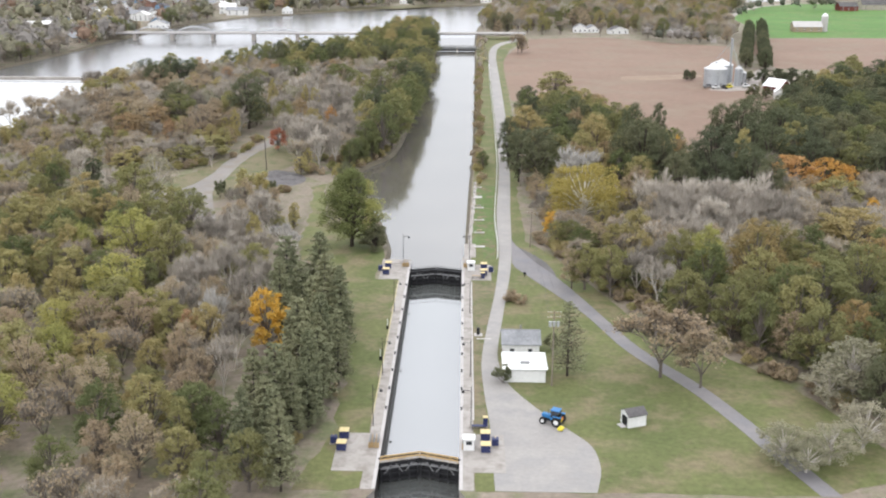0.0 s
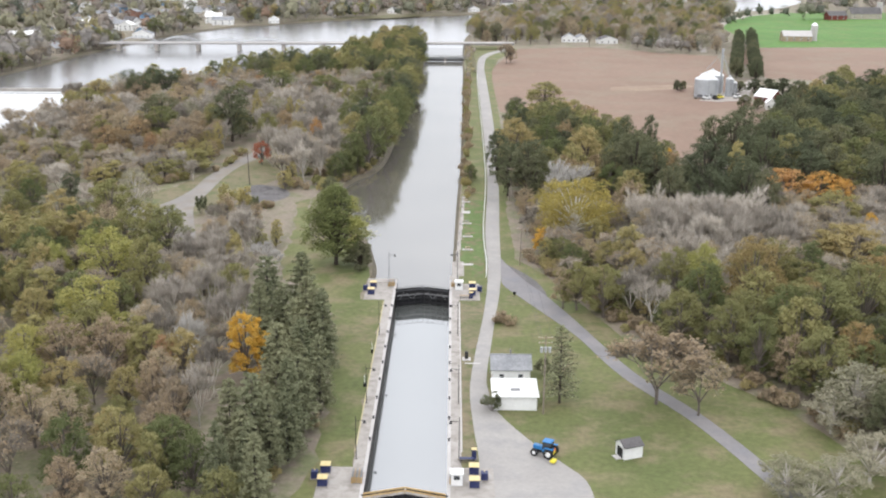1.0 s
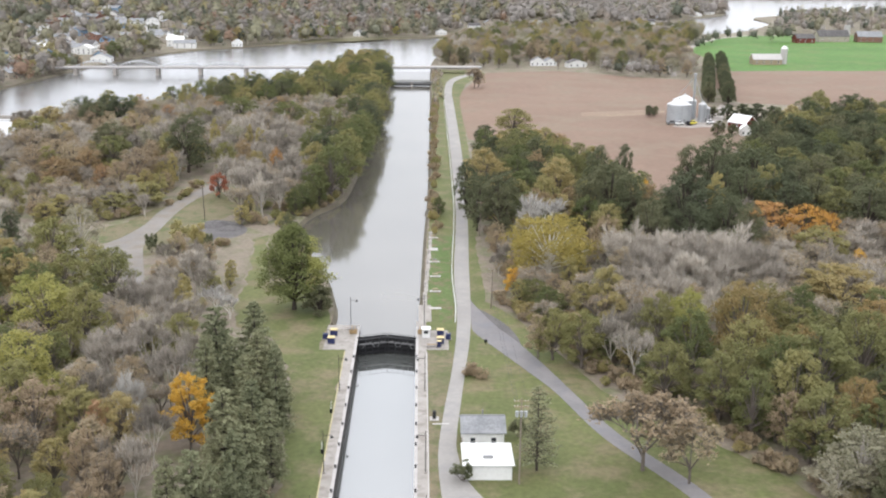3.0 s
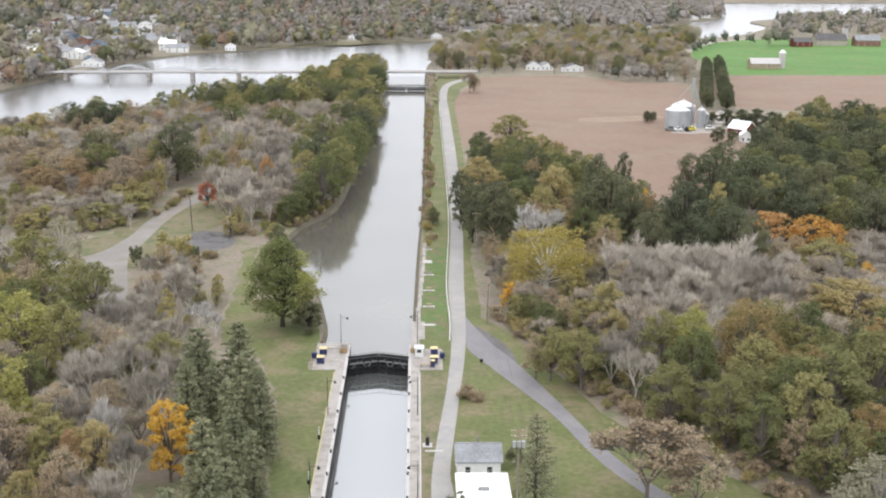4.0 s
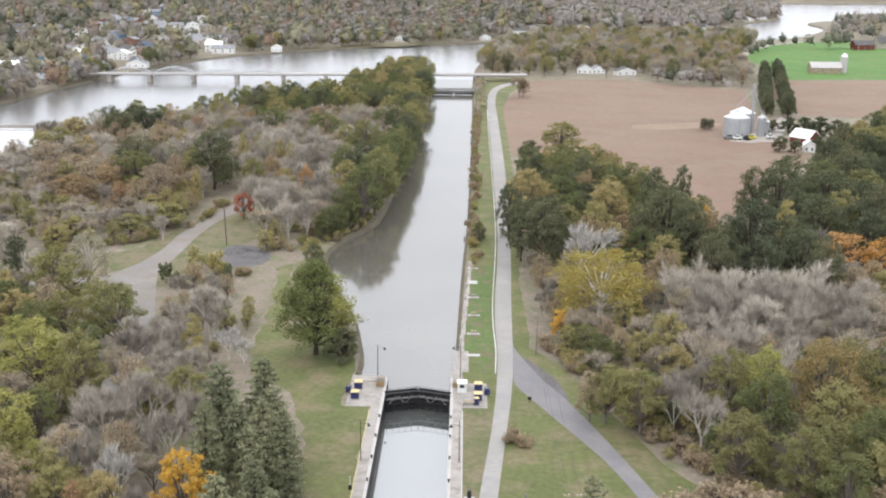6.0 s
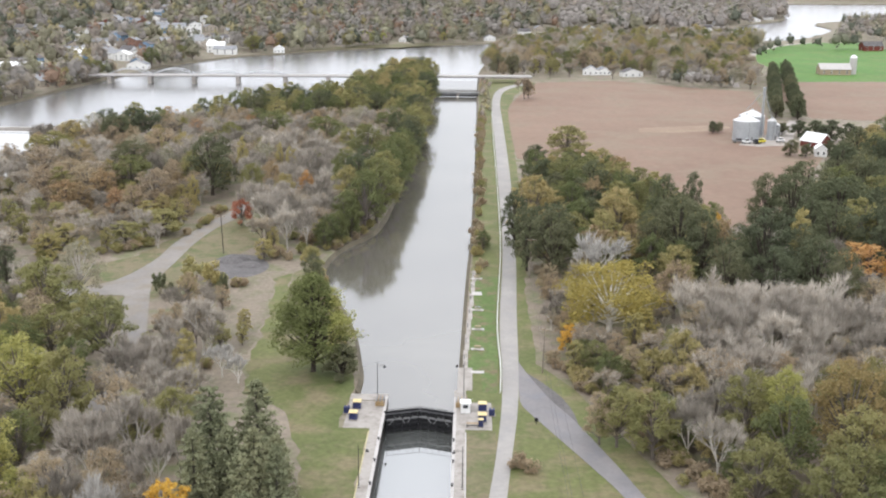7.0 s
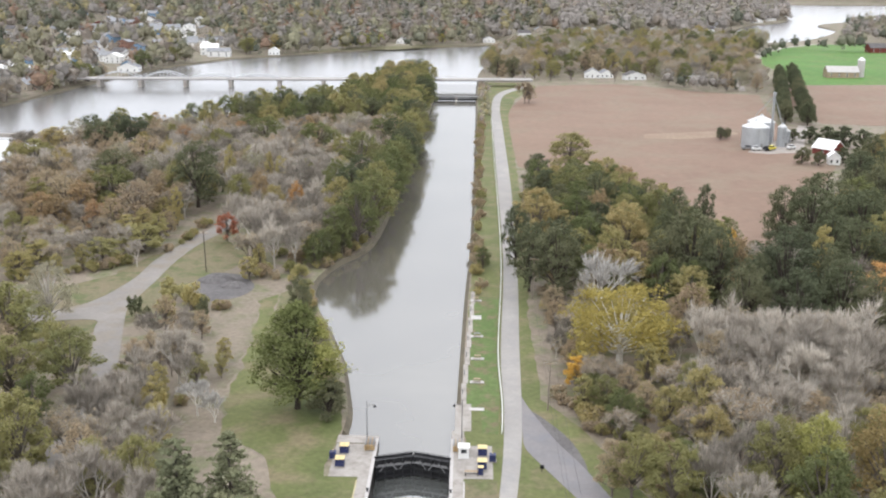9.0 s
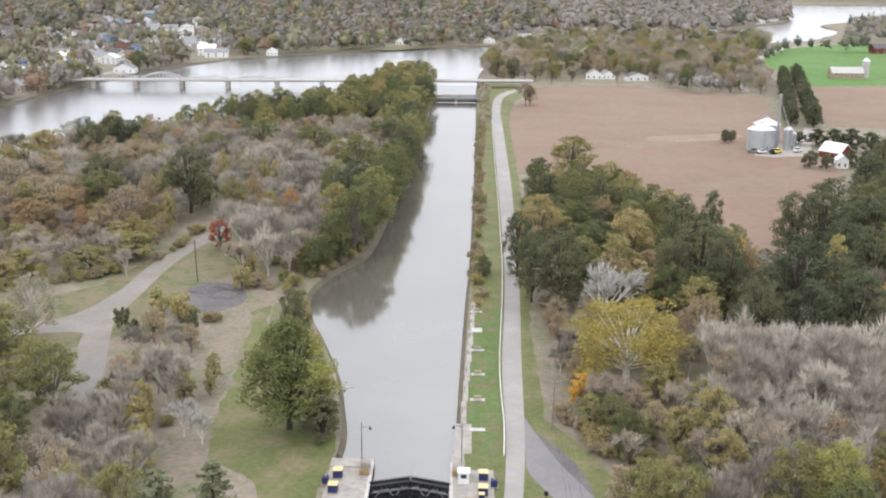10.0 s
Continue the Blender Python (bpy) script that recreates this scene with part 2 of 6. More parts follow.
L = {
    "olive": leaf_material("olive_leaves", [(0.0, (0.252, 0.246, 0.112)), (0.5, (0.330, 0.300, 0.142)), (1.0, (0.400, 0.328, 0.165))]),
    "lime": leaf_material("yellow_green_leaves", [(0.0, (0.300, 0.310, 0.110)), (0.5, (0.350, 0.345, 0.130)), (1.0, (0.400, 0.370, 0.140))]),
    "green": leaf_material("green_leaves", [(0.0, (0.140, 0.160, 0.076)), (0.5, (0.188, 0.202, 0.094)), (1.0, (0.250, 0.238, 0.112))]),
    "bronze": leaf_material("bronze_leaves", [(0.0, (0.220, 0.205, 0.095)), (0.5, (0.290, 0.232, 0.112)), (1.0, (0.345, 0.250, 0.125))]),
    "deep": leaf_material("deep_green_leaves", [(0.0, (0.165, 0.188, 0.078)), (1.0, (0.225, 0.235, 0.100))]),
    "dark": leaf_material("dark_green_leaves", [(0.0, (0.108, 0.122, 0.078)), (0.5, (0.142, 0.154, 0.092)), (1.0, (0.190, 0.184, 0.112))]),
    "yellow": leaf_material("yellow_leaves", [(0.0, (0.320, 0.305, 0.150)), (0.5, (0.380, 0.342, 0.162)), (1.0, (0.430, 0.368, 0.170))]),
    "sycamore": leaf_material("sycamore_leaves", [(0.0, (0.350, 0.305, 0.105)), (0.5, (0.400, 0.330, 0.112)), (1.0, (0.440, 0.345, 0.115))]),
    "gold": leaf_material("golden_leaves", [(0.0, (0.549, 0.355, 0.076)), (0.5, (0.631, 0.406, 0.093)), (1.0, (0.688, 0.441, 0.116))]),
    "rust": leaf_material("rust_leaves", [(0.0, (0.304, 0.233, 0.141)), (0.5, (0.379, 0.285, 0.171)), (1.0, (0.398, 0.256, 0.156))]),
    "brown": leaf_material("brown_leaves", [(0.0, (0.310, 0.252, 0.180)), (0.5, (0.382, 0.300, 0.205)), (1.0, (0.410, 0.342, 0.235))]),
    "peach": leaf_material("peach_leaves", [(0.0, (0.46, 0.27, 0.12)), (0.5, (0.52, 0.32, 0.15)), (1.0, (0.56, 0.33, 0.10))]),
    "red": leaf_material("red_leaves", [(0.0, (0.440, 0.185, 0.120)), (1.0, (0.500, 0.225, 0.150))]),
    "bare": leaf_material("grey_twigs", [(0.0, (0.270, 0.242, 0.208)), (0.5, (0.430, 0.388, 0.336)), (1.0, (0.560, 0.510, 0.442))], (0.6, 1.25), 0.0),
    "silver": leaf_material("silver_twigs", [(0.0, (0.419, 0.400, 0.370)), (1.0, (0.505, 0.485, 0.455))], (0.7, 1.2), 0.0),
    "pine": leaf_material("pine_needles", [(0.0, (0.190, 0.205, 0.125)), (0.5, (0.235, 0.245, 0.150)), (1.0, (0.272, 0.272, 0.165))], (0.75, 1.2), 0.2),
    "pale": leaf_material("pale_leaves", [(0.0, (0.300, 0.288, 0.200)), (1.0, (0.380, 0.355, 0.265))]),
}

# far woods: duller, haze mixed into the colours, little difference from clump to clump
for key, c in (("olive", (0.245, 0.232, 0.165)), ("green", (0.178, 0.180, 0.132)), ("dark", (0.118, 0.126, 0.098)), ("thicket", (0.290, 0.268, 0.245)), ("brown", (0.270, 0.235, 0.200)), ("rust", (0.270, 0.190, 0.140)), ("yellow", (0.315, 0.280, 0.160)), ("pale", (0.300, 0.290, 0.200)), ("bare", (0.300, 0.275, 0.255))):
    L["far_" + key] = leaf_material("hazed_" + key + "_crowns", [(0.2, tuple(v * 0.98 for v in c)), (0.8, tuple(v * 1.22 for v in c))], (0.88, 1.1), 0.2)


# ---------------------------------------------------------------- mesh helpers
def box(bm, x0, y0, z0, x1, y1, z1, m=None):
    p = [(x0, y0, z0), (x1, y0, z0), (x1, y1, z0), (x0, y1, z0), (x0, y0, z1), (x1, y0, z1), (x1, y1, z1), (x0, y1, z1)]
    v = [bm.verts.new(m @ Vector(q) if m else q) for q in p]
    for f in ((0, 3, 2, 1), (4, 5, 6, 7), (0, 1, 5, 4), (1, 2, 6, 5), (2, 3, 7, 6), (3, 0, 4, 7)):
        bm.faces.new([v[i] for i in f])


def tube(bm, a, b, r0, r1, n=6, cap=True):
    a, b = Vector(a), Vector(b)
    q = (b - a).to_track_quat("Z", "Y").to_matrix()
    rings = []
    for c, r in ((a, r0), (b, r1)):
        rings.append([bm.verts.new(c + q @ Vector((r * math.cos(k * math.tau / n), r * math.sin(k * math.tau / n), 0))) for k in range(n)])
    for k in range(n):
        bm.faces.new((rings[0][k], rings[0][(k + 1) % n], rings[1][(k + 1) % n], rings[1][k]))
    if cap:
        bm.faces.new(rings[0][::-1])
        bm.faces.new(rings[1])


def prism(bm, pts, y0, y1):
    """A closed outline in x and z, drawn out along y."""
    a = [bm.verts.new((x, y0, z)) for x, z in pts]
    b = [bm.verts.new((x, y1, z)) for x, z in pts]
    n = len(pts)
    bm.faces.new(a)
    bm.faces.new(b[::-1])
    for k in range(n):
        bm.faces.new((a[(k + 1) % n], a[k], b[k], b[(k + 1) % n]))


def part(name, bm, material, parent=None, label="", bevel=0.0):
    if bevel:
        bmesh.ops.bevel(bm, geom=bm.edges[:], offset=bevel, segments=1, affect="EDGES", profile=0.7)
    bmesh.ops.recalc_face_normals(bm, faces=bm.faces[:])
    me = bpy.data.meshes.new(name)
    bm.to_mesh(me)
    bm.free()
    me.materials.append(material)
    ob = new(name, me)
    ob.parent = parent
    if label:
        ob["label"] = label
    return ob


def piece(name, material, parent, *boxes, bevel=0.0, label=""):
    bm = bmesh.new()
    for b in boxes:
        box(bm, *b)
    return part(name, bm, material, parent, label, bevel)


def pipe(name, material, parent, a, b, r, r1=None, n=8, label=""):
    bm = bmesh.new()
    tube(bm, a, b, r, r if r1 is None else r1, n)
    return part(name, bm, material, parent, label)


def thing(name, m, label, category, group=""):
    ob = new(name)
    ob.matrix_basis = m
    ob.empty_display_size = 0.5
    return tagged(ob, label, category, group)


def raw(name, verts, faces, materials, parent=None, idx=None, label=""):
    me = bpy.data.meshes.new(name)
    me.from_pydata(np.asarray(verts).tolist(), [], np.asarray(faces).tolist() if isinstance(faces, np.ndarray) else faces)
    for k in materials:
        me.materials.append(k)
    if idx is not None:
        me.polygons.foreach_set("material_index", np.asarray(idx, dtype=np.int32))
    ob = new(name, me)
    ob.parent = parent
    if label:
        ob["label"] = label
    return ob


def smooth(pts, n=6):
    """A soft curve through points in plan."""
    p = [np.array(q, float) for q in pts]
    p = [2 * p[0] - p[1]] + p + [2 * p[-1] - p[-2]]
    out = []
    for i in range(1, len(p) - 2):
        for k in range(n):
            t = k / n
            out.append(0.5 * (2 * p[i] + (p[i + 1] - p[i - 1]) * t + (2 * p[i - 1] - 5 * p[i] + 4 * p[i + 1] - p[i + 2]) * t ** 2 + (3 * p[i] - p[i - 1] - 3 * p[i + 1] + p[i + 2]) * t ** 3))
    out.append(p[-2])
    return [tuple(q) for q in out]


def inside(x, y, poly):
    c = False
    j = len(poly) - 1
    for i in range(len(poly)):
        xi, yi = poly[i]
        xj, yj = poly[j]
        if (yi > y) != (yj > y) and x < (xj - xi) * (y - yi) / (yj - yi) + xi:
            c = not c
        j = i
    return c


def sheet(name, pts, z, material, label, category="ground", thick=0.25):
    """A flat slab of ground cover with an outline in plan, its top at z."""
    bm = bmesh.new()
    f = bm.faces.new([bm.verts.new((x, y, z)) for x, y in pts])
    if f.calc_center_median().z == z and f.normal.z < 0:
        f.normal_flip()
    r = bmesh.ops.extrude_face_region(bm, geom=[f])
    bmesh.ops.translate(bm, verts=[v for v in r["geom"] if isinstance(v, bmesh.types.BMVert)], vec=(0, 0, -thick))
    bmesh.ops.triangulate(bm, faces=bm.faces[:])
    return tagged(part(name, bm, material), label, category, kind="structure")


def ragged(pts, amp=0.7, step=3.0):
    """An outline with natural, slightly uneven edges."""
    out = []
    for k, (x, y) in enumerate(pts):
        a, b = pts[k], pts[(k + 1) % len(pts)]
        d = math.hypot(b[0] - a[0], b[1] - a[1])
        n = max(1, min(40, int(d / step)))
        for i in range(n):
            px, py = a[0] + (b[0] - a[0]) * i / n, a[1] + (b[1] - a[1]) * i / n
            out.append((px + amp * noise.noise((px * 0.21, py * 0.21, 3.1)), py + amp * noise.noise((px * 0.21, py * 0.21, 9.7))))
    return out


def sweep(bm, pts, radii, n=6):
    """One continuous tube through points."""
    rings = []
    for k, p in enumerate(pts):
        a, b = Vector(pts[max(0, k - 1)]), Vector(pts[min(len(pts) - 1, k + 1)])
        q = (b - a).to_track_quat("Z", "Y").to_matrix()
        r = radii[k] if isinstance(radii, (list, tuple)) else radii
        rings.append([bm.verts.new(Vector(p) + q @ Vector((r * math.cos(i * math.tau / n), r * math.sin(i * math.tau / n), 0))) for i in range(n)])
    for a, b in zip(rings, rings[1:]):
        for i in range(n):
            bm.faces.new((a[i], a[(i + 1) % n], b[(i + 1) % n], b[i]))
    bm.faces.new(rings[0][::-1])
    bm.faces.new(rings[-1])


# ---------------------------------------------------------------- the lie of the land
def rise(x, y):
    """Height of the ground: level by the canal, hills far off."""
    s = 1 - min(1, max(0, (x - 120) / 160))
    h = max(0, y - 1240) * 0.028 * s * (1 - 0.5 * min(1, max(0, (y - 1240) / 1500)))
    h += max(0, -290 - x) * 0.03 * min(1, max(0, (y - 850) / 300))
    h += max(0, y - 2420) * 0.07
    return h


RIGHT_BANK = [(8.4, 287), (9, 327), (10, 379), (11, 414), (12, 474), (13, 560), (14.3, 690), (15, 789), (16, 880), (20, 980), (38, 1110), (60, 1200), (110, 1275), (200, 1318), (300, 1322), (349, 1313), (404, 1370), (478, 1520), (500, 1660), (631, 1768), (900, 1860), (1500, 1960)]
FAR_BANK = [(1500, 2500), (1000, 2420), (780, 2370), (640, 2330), (545, 2000), (476, 1745), (394, 1620), (300, 1432), (200, 1392), (95, 1340), (34, 1243), (-20, 1206), (-94, 1156), (-148, 1110), (-169, 1084), (-196, 1063), (-222, 1008), (-242, 946), (-255, 866), (-262, 808), (-270, 737), (-285, 640), (-320, 480), (-420, 200), (-520, -300)]
PENINSULA = [(-420, -300), (-300, 200), (-215, 420), (-178, 500), (-186, 566), (-164, 612), (-134, 634), (-119, 668), (-80, 718), (-64, 765), (-50, 850), (-34, 902), (-18, 892), (-14.5, 787), (-14.5, 690), (-15, 600), (-18, 500), (-21, 428), (-29, 405), (-33, 385), (-31, 367), (-26, 351), (-19, 326), (-15.5, 306), (-14, 295), (-14, 284)]
WATERLINE = smooth(RIGHT_BANK, 4) + smooth(FAR_BANK, 4) + smooth(PENINSULA, 4)
LOCK = [(-6.85, 284), (-6.85, 160), (-16, 140), (-22, -300), (22, -300), (16, 140), (6.85, 160), (6.85, 287)]
HOLE = WATERLINE + LOCK


def ground():
    pts = [Vector(p) for p in HOLE]
    n = len(pts)
    edges = [(k, (k + 1) % n) for k in range(n)]
    rim = [(-2500, -600), (2500, -600), (2500, 4700), (-2500, 4700)]
    edges += [(n + k, n + (k + 1) % 4) for k in range(4)]
    pts += [Vector(p) for p in rim]
    rng = np.random.default_rng(3)
    for lo, hi, half, step in ((-500, 1350, 700, 45), (1350, 4600, 2400, 110)):
        for y in np.arange(lo, hi, step):
            for x in np.arange(-half, half + 1, step):
                a, b = x + rng.uniform(-9, 9), y + rng.uniform(-9, 9)
                if not inside(a, b, HOLE):
                    pts.append(Vector((a, b)))
    v, _, f, _, _, _ = delaunay_2d_cdt(pts, edges, [], 0, 1e-4)
    tri = []
    for t in f:
        c = sum((v[i] for i in t), Vector((0, 0))) / len(t)
        if not inside(c.x, c.y, HOLE):
            tri.append(tuple(t))
    verts = [(p.x, p.y, rise(p.x, p.y)) for p in v]
    # banks slope from the rim of the water down under it
    base = len(verts)
    m = len(WATERLINE)
    for k in range(m):
        a, b = Vector(WATERLINE[k - 1]), Vector(WATERLINE[(k + 1) % m])
        d = (b - a).normalized()
        q = Vector((-d.y, d.x)) * 2.2 + Vector(WATERLINE[k])
        verts += [(*WATERLINE[k], rise(*WATERLINE[k])), (q.x, q.y, -2.6)]
    level = len(tri)
    for k in range(m - 1):
        i = base + 2 * k
        tri.append((i, i + 2, i + 3, i + 1))
    ob = raw("ground", verts, tri, [M["floor"], M["bank"]], idx=[0] * level + [1] * (len(tri) - level))
    return tagged(ob, "brown leaf-strewn ground under the autumn woods", "ground", kind="structure")


ground()


def water(name, pts, z, material, label):
    bm = bmesh.new()
    f = bm.faces.new([bm.verts.new((x, y, z)) for x, y in pts])
    bmesh.ops.triangulate(bm, faces=[f])
    ob = tagged(part(name, bm, material), label, "water", kind="structure")
    for p in ob.data.polygons:
        if p.normal.z < 0:
            ob.data.flip_normals()
            break
    return ob


water("water_canal", [(-45, 277.5), (45, 277.5), (45, 884), (-45, 884)], -1.2, M["water"], "still grey canal water mirroring the overcast sky")
water("water_river", [(-45, 884), (1700, 884), (1700, 2700), (-700, 2700), (-700, 640), (-170, 640), (-45, 640)], -1.25, M["river"], "broad grey river with small ripples")
water("water_below_weir", [(-700, -400), (-60, -400), (-60, 640), (-700, 640)], -3.4, M["foam"], "white water foaming below the weir")
water("water_lock", [(-30, -400), (30, -400), (30, 277.5), (-30, 277.5)], -3.9, M["lock_water"], "smooth low water in the lock chamber")

weir = thing("weir", pose(0, 0, 0), "low concrete weir across the river", "weir")
piece("crest", M["concrete"], weir, (-330, 638.5, -6, -160, 640.5, -1.1), bevel=0.2)
piece("apron", M["foam"], weir, (-330, 633, -6, -160, 638.5, -2.9), label="apron under foaming water")

# grass, fields and roads lie as thin covers on the ground
sheet("lawn_west", ragged([(-9.3, 268), (-9.3, 160), (-20, 160), (-15.8, 183), (-16.3, 202), (-17.4, 226), (-20, 250), (-27, 276), (-37, 284), (-39.5, 302), (-41, 336), (-44.5, 366), (-41, 372), (-37, 340), (-33, 318), (-20.5, 322), (-16.6, 306), (-14.8, 296), (-14.5, 284), (-15.5, 268)], 1.6), 0.03, M["lawn"], "mown green lawn beside the lock", "lawn")
sheet("clearing", ragged([(-49, 374), (-45.2, 366), (-41.6, 336), (-40.2, 302), (-37.6, 284.6), (-44, 286), (-52, 300), (-53, 321), (-51, 336), (-53, 353), (-55, 367)], 2.0), 0.022, M["dirt"], "worn brown dirt clearing between the trees", "ground")
sheet("canal_bank", ragged([(-17.4, 306.5), (-21.2, 322.6), (-32.6, 319), (-36.6, 341), (-40.6, 373), (-34, 384), (-29, 362), (-26, 348), (-19.6, 324)], 1.0), 0.016, M["verge"], "rough dry grass on the canal bank", "grass")
sheet("lawn_east", ragged([(9.3, 286), (9.3, 160), (66, 160), (84, 168), (77, 189.6), (72.5, 203), (62, 219.5), (47, 240), (42.4, 254), (36.6, 275), (32, 289), (25, 303), (25, 360), (28, 400), (29, 470), (31, 600), (33, 730), (40, 800), (58, 862), (52, 885), (17, 885), (15.5, 789), (14.8, 690), (13.5, 560), (12.5, 474), (11.5, 414), (10.5, 379), (9.5, 327)], 0.8), 0.03, M["lawn"], "grass around the lock house and along the road", "lawn")
sheet("grass_strip", ragged([(9.6, 298), (10, 330), (11, 372), (18, 372), (16.5, 332), (16.3, 300), (15.8, 286), (12.5, 286), (12.5, 298)], 0.4), 0.045, M["bright_grass"], "bright green grass strip along the canal", "lawn")
sheet("dry_verge", ragged([(9.3, 267), (9.3, 182), (12.2, 182), (11.5, 197), (11.1, 213), (12.4, 231), (14.6, 253), (15.2, 267)], 0.5), 0.05, M["verge"], "worn brown grass between lock and road", "grass")
sheet("stubble_field", smooth([(31, 560), (31, 640), (33, 730), (42, 790), (58, 868)], 4) + [(115, 884), (140, 868), (162, 846), (203, 826), (190, 760), (178, 687), (165, 610), (172, 572), (150, 522), (126, 468), (104, 415), (90, 405), (80, 450), (72, 480), (60, 525)], 0.042, M["stubble"], "harvested brown maize field with pale stubble", "field")
sheet("stubble_field_east", ragged([(212, 835), (246, 888), (312, 896), (420, 905), (420, 700), (258, 690), (205, 700)], 2.0), 0.048, M["stubble"], "harvested brown field beside the pasture", "field")
sheet("straw_patch", smooth([(100, 655), (122, 662), (142, 668), (150, 660), (135, 648), (115, 640), (98, 642)], 4), 0.045, M["soil"], "pale patch of straw on the field", "field")
sheet("pasture", ragged([(246, 892), (258, 960), (263, 1087), (300, 1180), (330, 1241), (378, 1285), (440, 1290), (640, 1330), (640, 905), (312, 899)], 2.0), 0.036, M["pasture"], "bright green pasture beside the barns", "field")
sheet("farm_yard", [(141, 604), (150, 600), (168, 606), (178, 640), (196, 690), (190, 692), (176, 655), (165, 640), (150, 628)], 0.05, M["gravel"], "grey gravel yard around the grain bins", "yard")
sheet("park_lawn", [(-60, 1165), (-20, 1208), (34, 1246), (30, 1262), (-30, 1232), (-110, 1180), (-150, 1130), (-140, 1120), (-94, 1160)], 0.1, M["verge"], "pale grass on the far river bank", "grass")

ROAD_L = [(12.6, 160), (12.2, 184), (11.5, 197), (11.1, 213), (12.4, 231), (14.6, 253), (15.8, 268), (16.6, 281), (17.2, 300), (17.4, 332), (20, 398), (20.9, 469), (22, 612), (23.3, 754), (30, 826), (51, 873)]
sheet("road", smooth(ROAD_L, 4) + smooth([(53, 862), (34, 818), (28.4, 754), (27.6, 665), (26.5, 519), (24, 398), (22, 340), (21, 306), (20.2, 285)], 4) + smooth([(19.3, 272), (17.6, 254), (15.9, 235), (14.7, 221), (14.7, 213), (16.3, 202.5), (21.4, 191), (26.7, 182), (29.9, 176), (30.5, 168), (29, 160)], 4), 0.07, M["road"], "pale worn asphalt road widening to a yard by the lock", "road")
sheet("footpath", smooth([(20.6, 306), (22.6, 297), (26.6, 283.0), (30.6, 272.6), (36.0, 255.0), (39.5, 242.4), (45.5, 221.9), (54.5, 202.9), (59.3, 189.5), (62.5, 179.1), (68.1, 160)], 4) + smooth([(64.7, 160), (59.1, 178.1), (56.0, 188.4), (51.3, 201.5), (42.2, 220.7), (36.2, 241.3), (32.2, 251.7), (24.2, 270.7), (21.1, 278.3), (20.3, 282)], 4), 0.06, M["path"], "narrow grey asphalt path forking off the road", "path")
sheet("lay_by", smooth([(21.6, 299), (25.6, 292), (29.4, 283), (31.2, 272), (29.4, 265.5), (24.5, 279), (21.5, 290)], 3), 0.055, M["dark_gravel"], "dark gravel patch beside the path", "path")
sheet("gravel_track", smooth([(-74, 460), (-75, 446), (-79, 428), (-83, 404), (-84, 381), (-92, 358), (-120, 345), (-122, 338), (-86, 349), (-80, 340), (-71, 307), (-66, 270), (-62, 270)], 4) + smooth([(-63, 300), (-68, 321), (-75, 348), (-77.5, 361), (-77, 381), (-76.5, 404), (-74, 425), (-70, 440), (-68, 460)], 4), 0.06, M["track"], "grey-brown gravel track through the woods", "path")
sheet("track_verge", ragged([(-92, 385), (-86, 405), (-80, 428), (-70, 445), (-60, 430), (-56, 405), (-60, 388), (-66, 372), (-70, 350), (-86, 335), (-110, 335), (-112, 368)], 2.0), 0.014, M["verge"], "dry grass beside the gravel track", "grass")
sheet("gravel_heap_yard", smooth([(-66, 380), (-63, 391), (-54, 389), (-48.5, 378), (-52, 368), (-61, 366), (-66, 380)], 4)[:-1], 0.05, M["dark_gravel"], "dark gravel patch beside the track", "yard")


def mound(x, y, a, b, h):
    """A low heap with uneven slopes."""
    bm = bmesh.new()
    rings = []
    for k in range(7):
        q = k / 6
        ring = []
        for i in range(28):
            t = i / 28 * math.tau
            n = 1 + 0.16 * noise.noise((math.cos(t) * 1.7, math.sin(t) * 1.7, k * 0.3))
            ring.append(bm.verts.new((x + a * (1 - q) * n * math.cos(t), y + b * (1 - q) * n * math.sin(t), h * (1 - (1 - q) ** 2) + 0.25 * noise.noise((t * 2.0, k * 1.1, 4.2)) * min(1, k))))
        rings.append(ring)
    for r0, r1 in zip(rings, rings[1:]):
        for i in range(28):
            bm.faces.new((r0[i], r0[(i + 1) % 28], r1[(i + 1) % 28], r1[i]))
    bmesh.ops.remove_doubles(bm, verts=bm.verts[:], dist=0.001)
    tagged(part("gravel_mound", bm, M["dark_gravel"]), "low dark mound of gravel beside the track", "mound")


mound(-60, 384, 5.5, 4.0, 1.8)
mound(-54.5, 379, 4.0, 3.0, 1.3)
sheet("far_lane", [(252, 1060), (262, 1087), (288, 1165), (330, 1241), (380, 1292), (383, 1287), (334, 1236), (293, 1162), (267, 1083), (257, 1058), (226, 985), (200, 850), (195, 850), (221, 987)], 0.08, M["gravel"], "pale gravel farm lane between fields", "road")


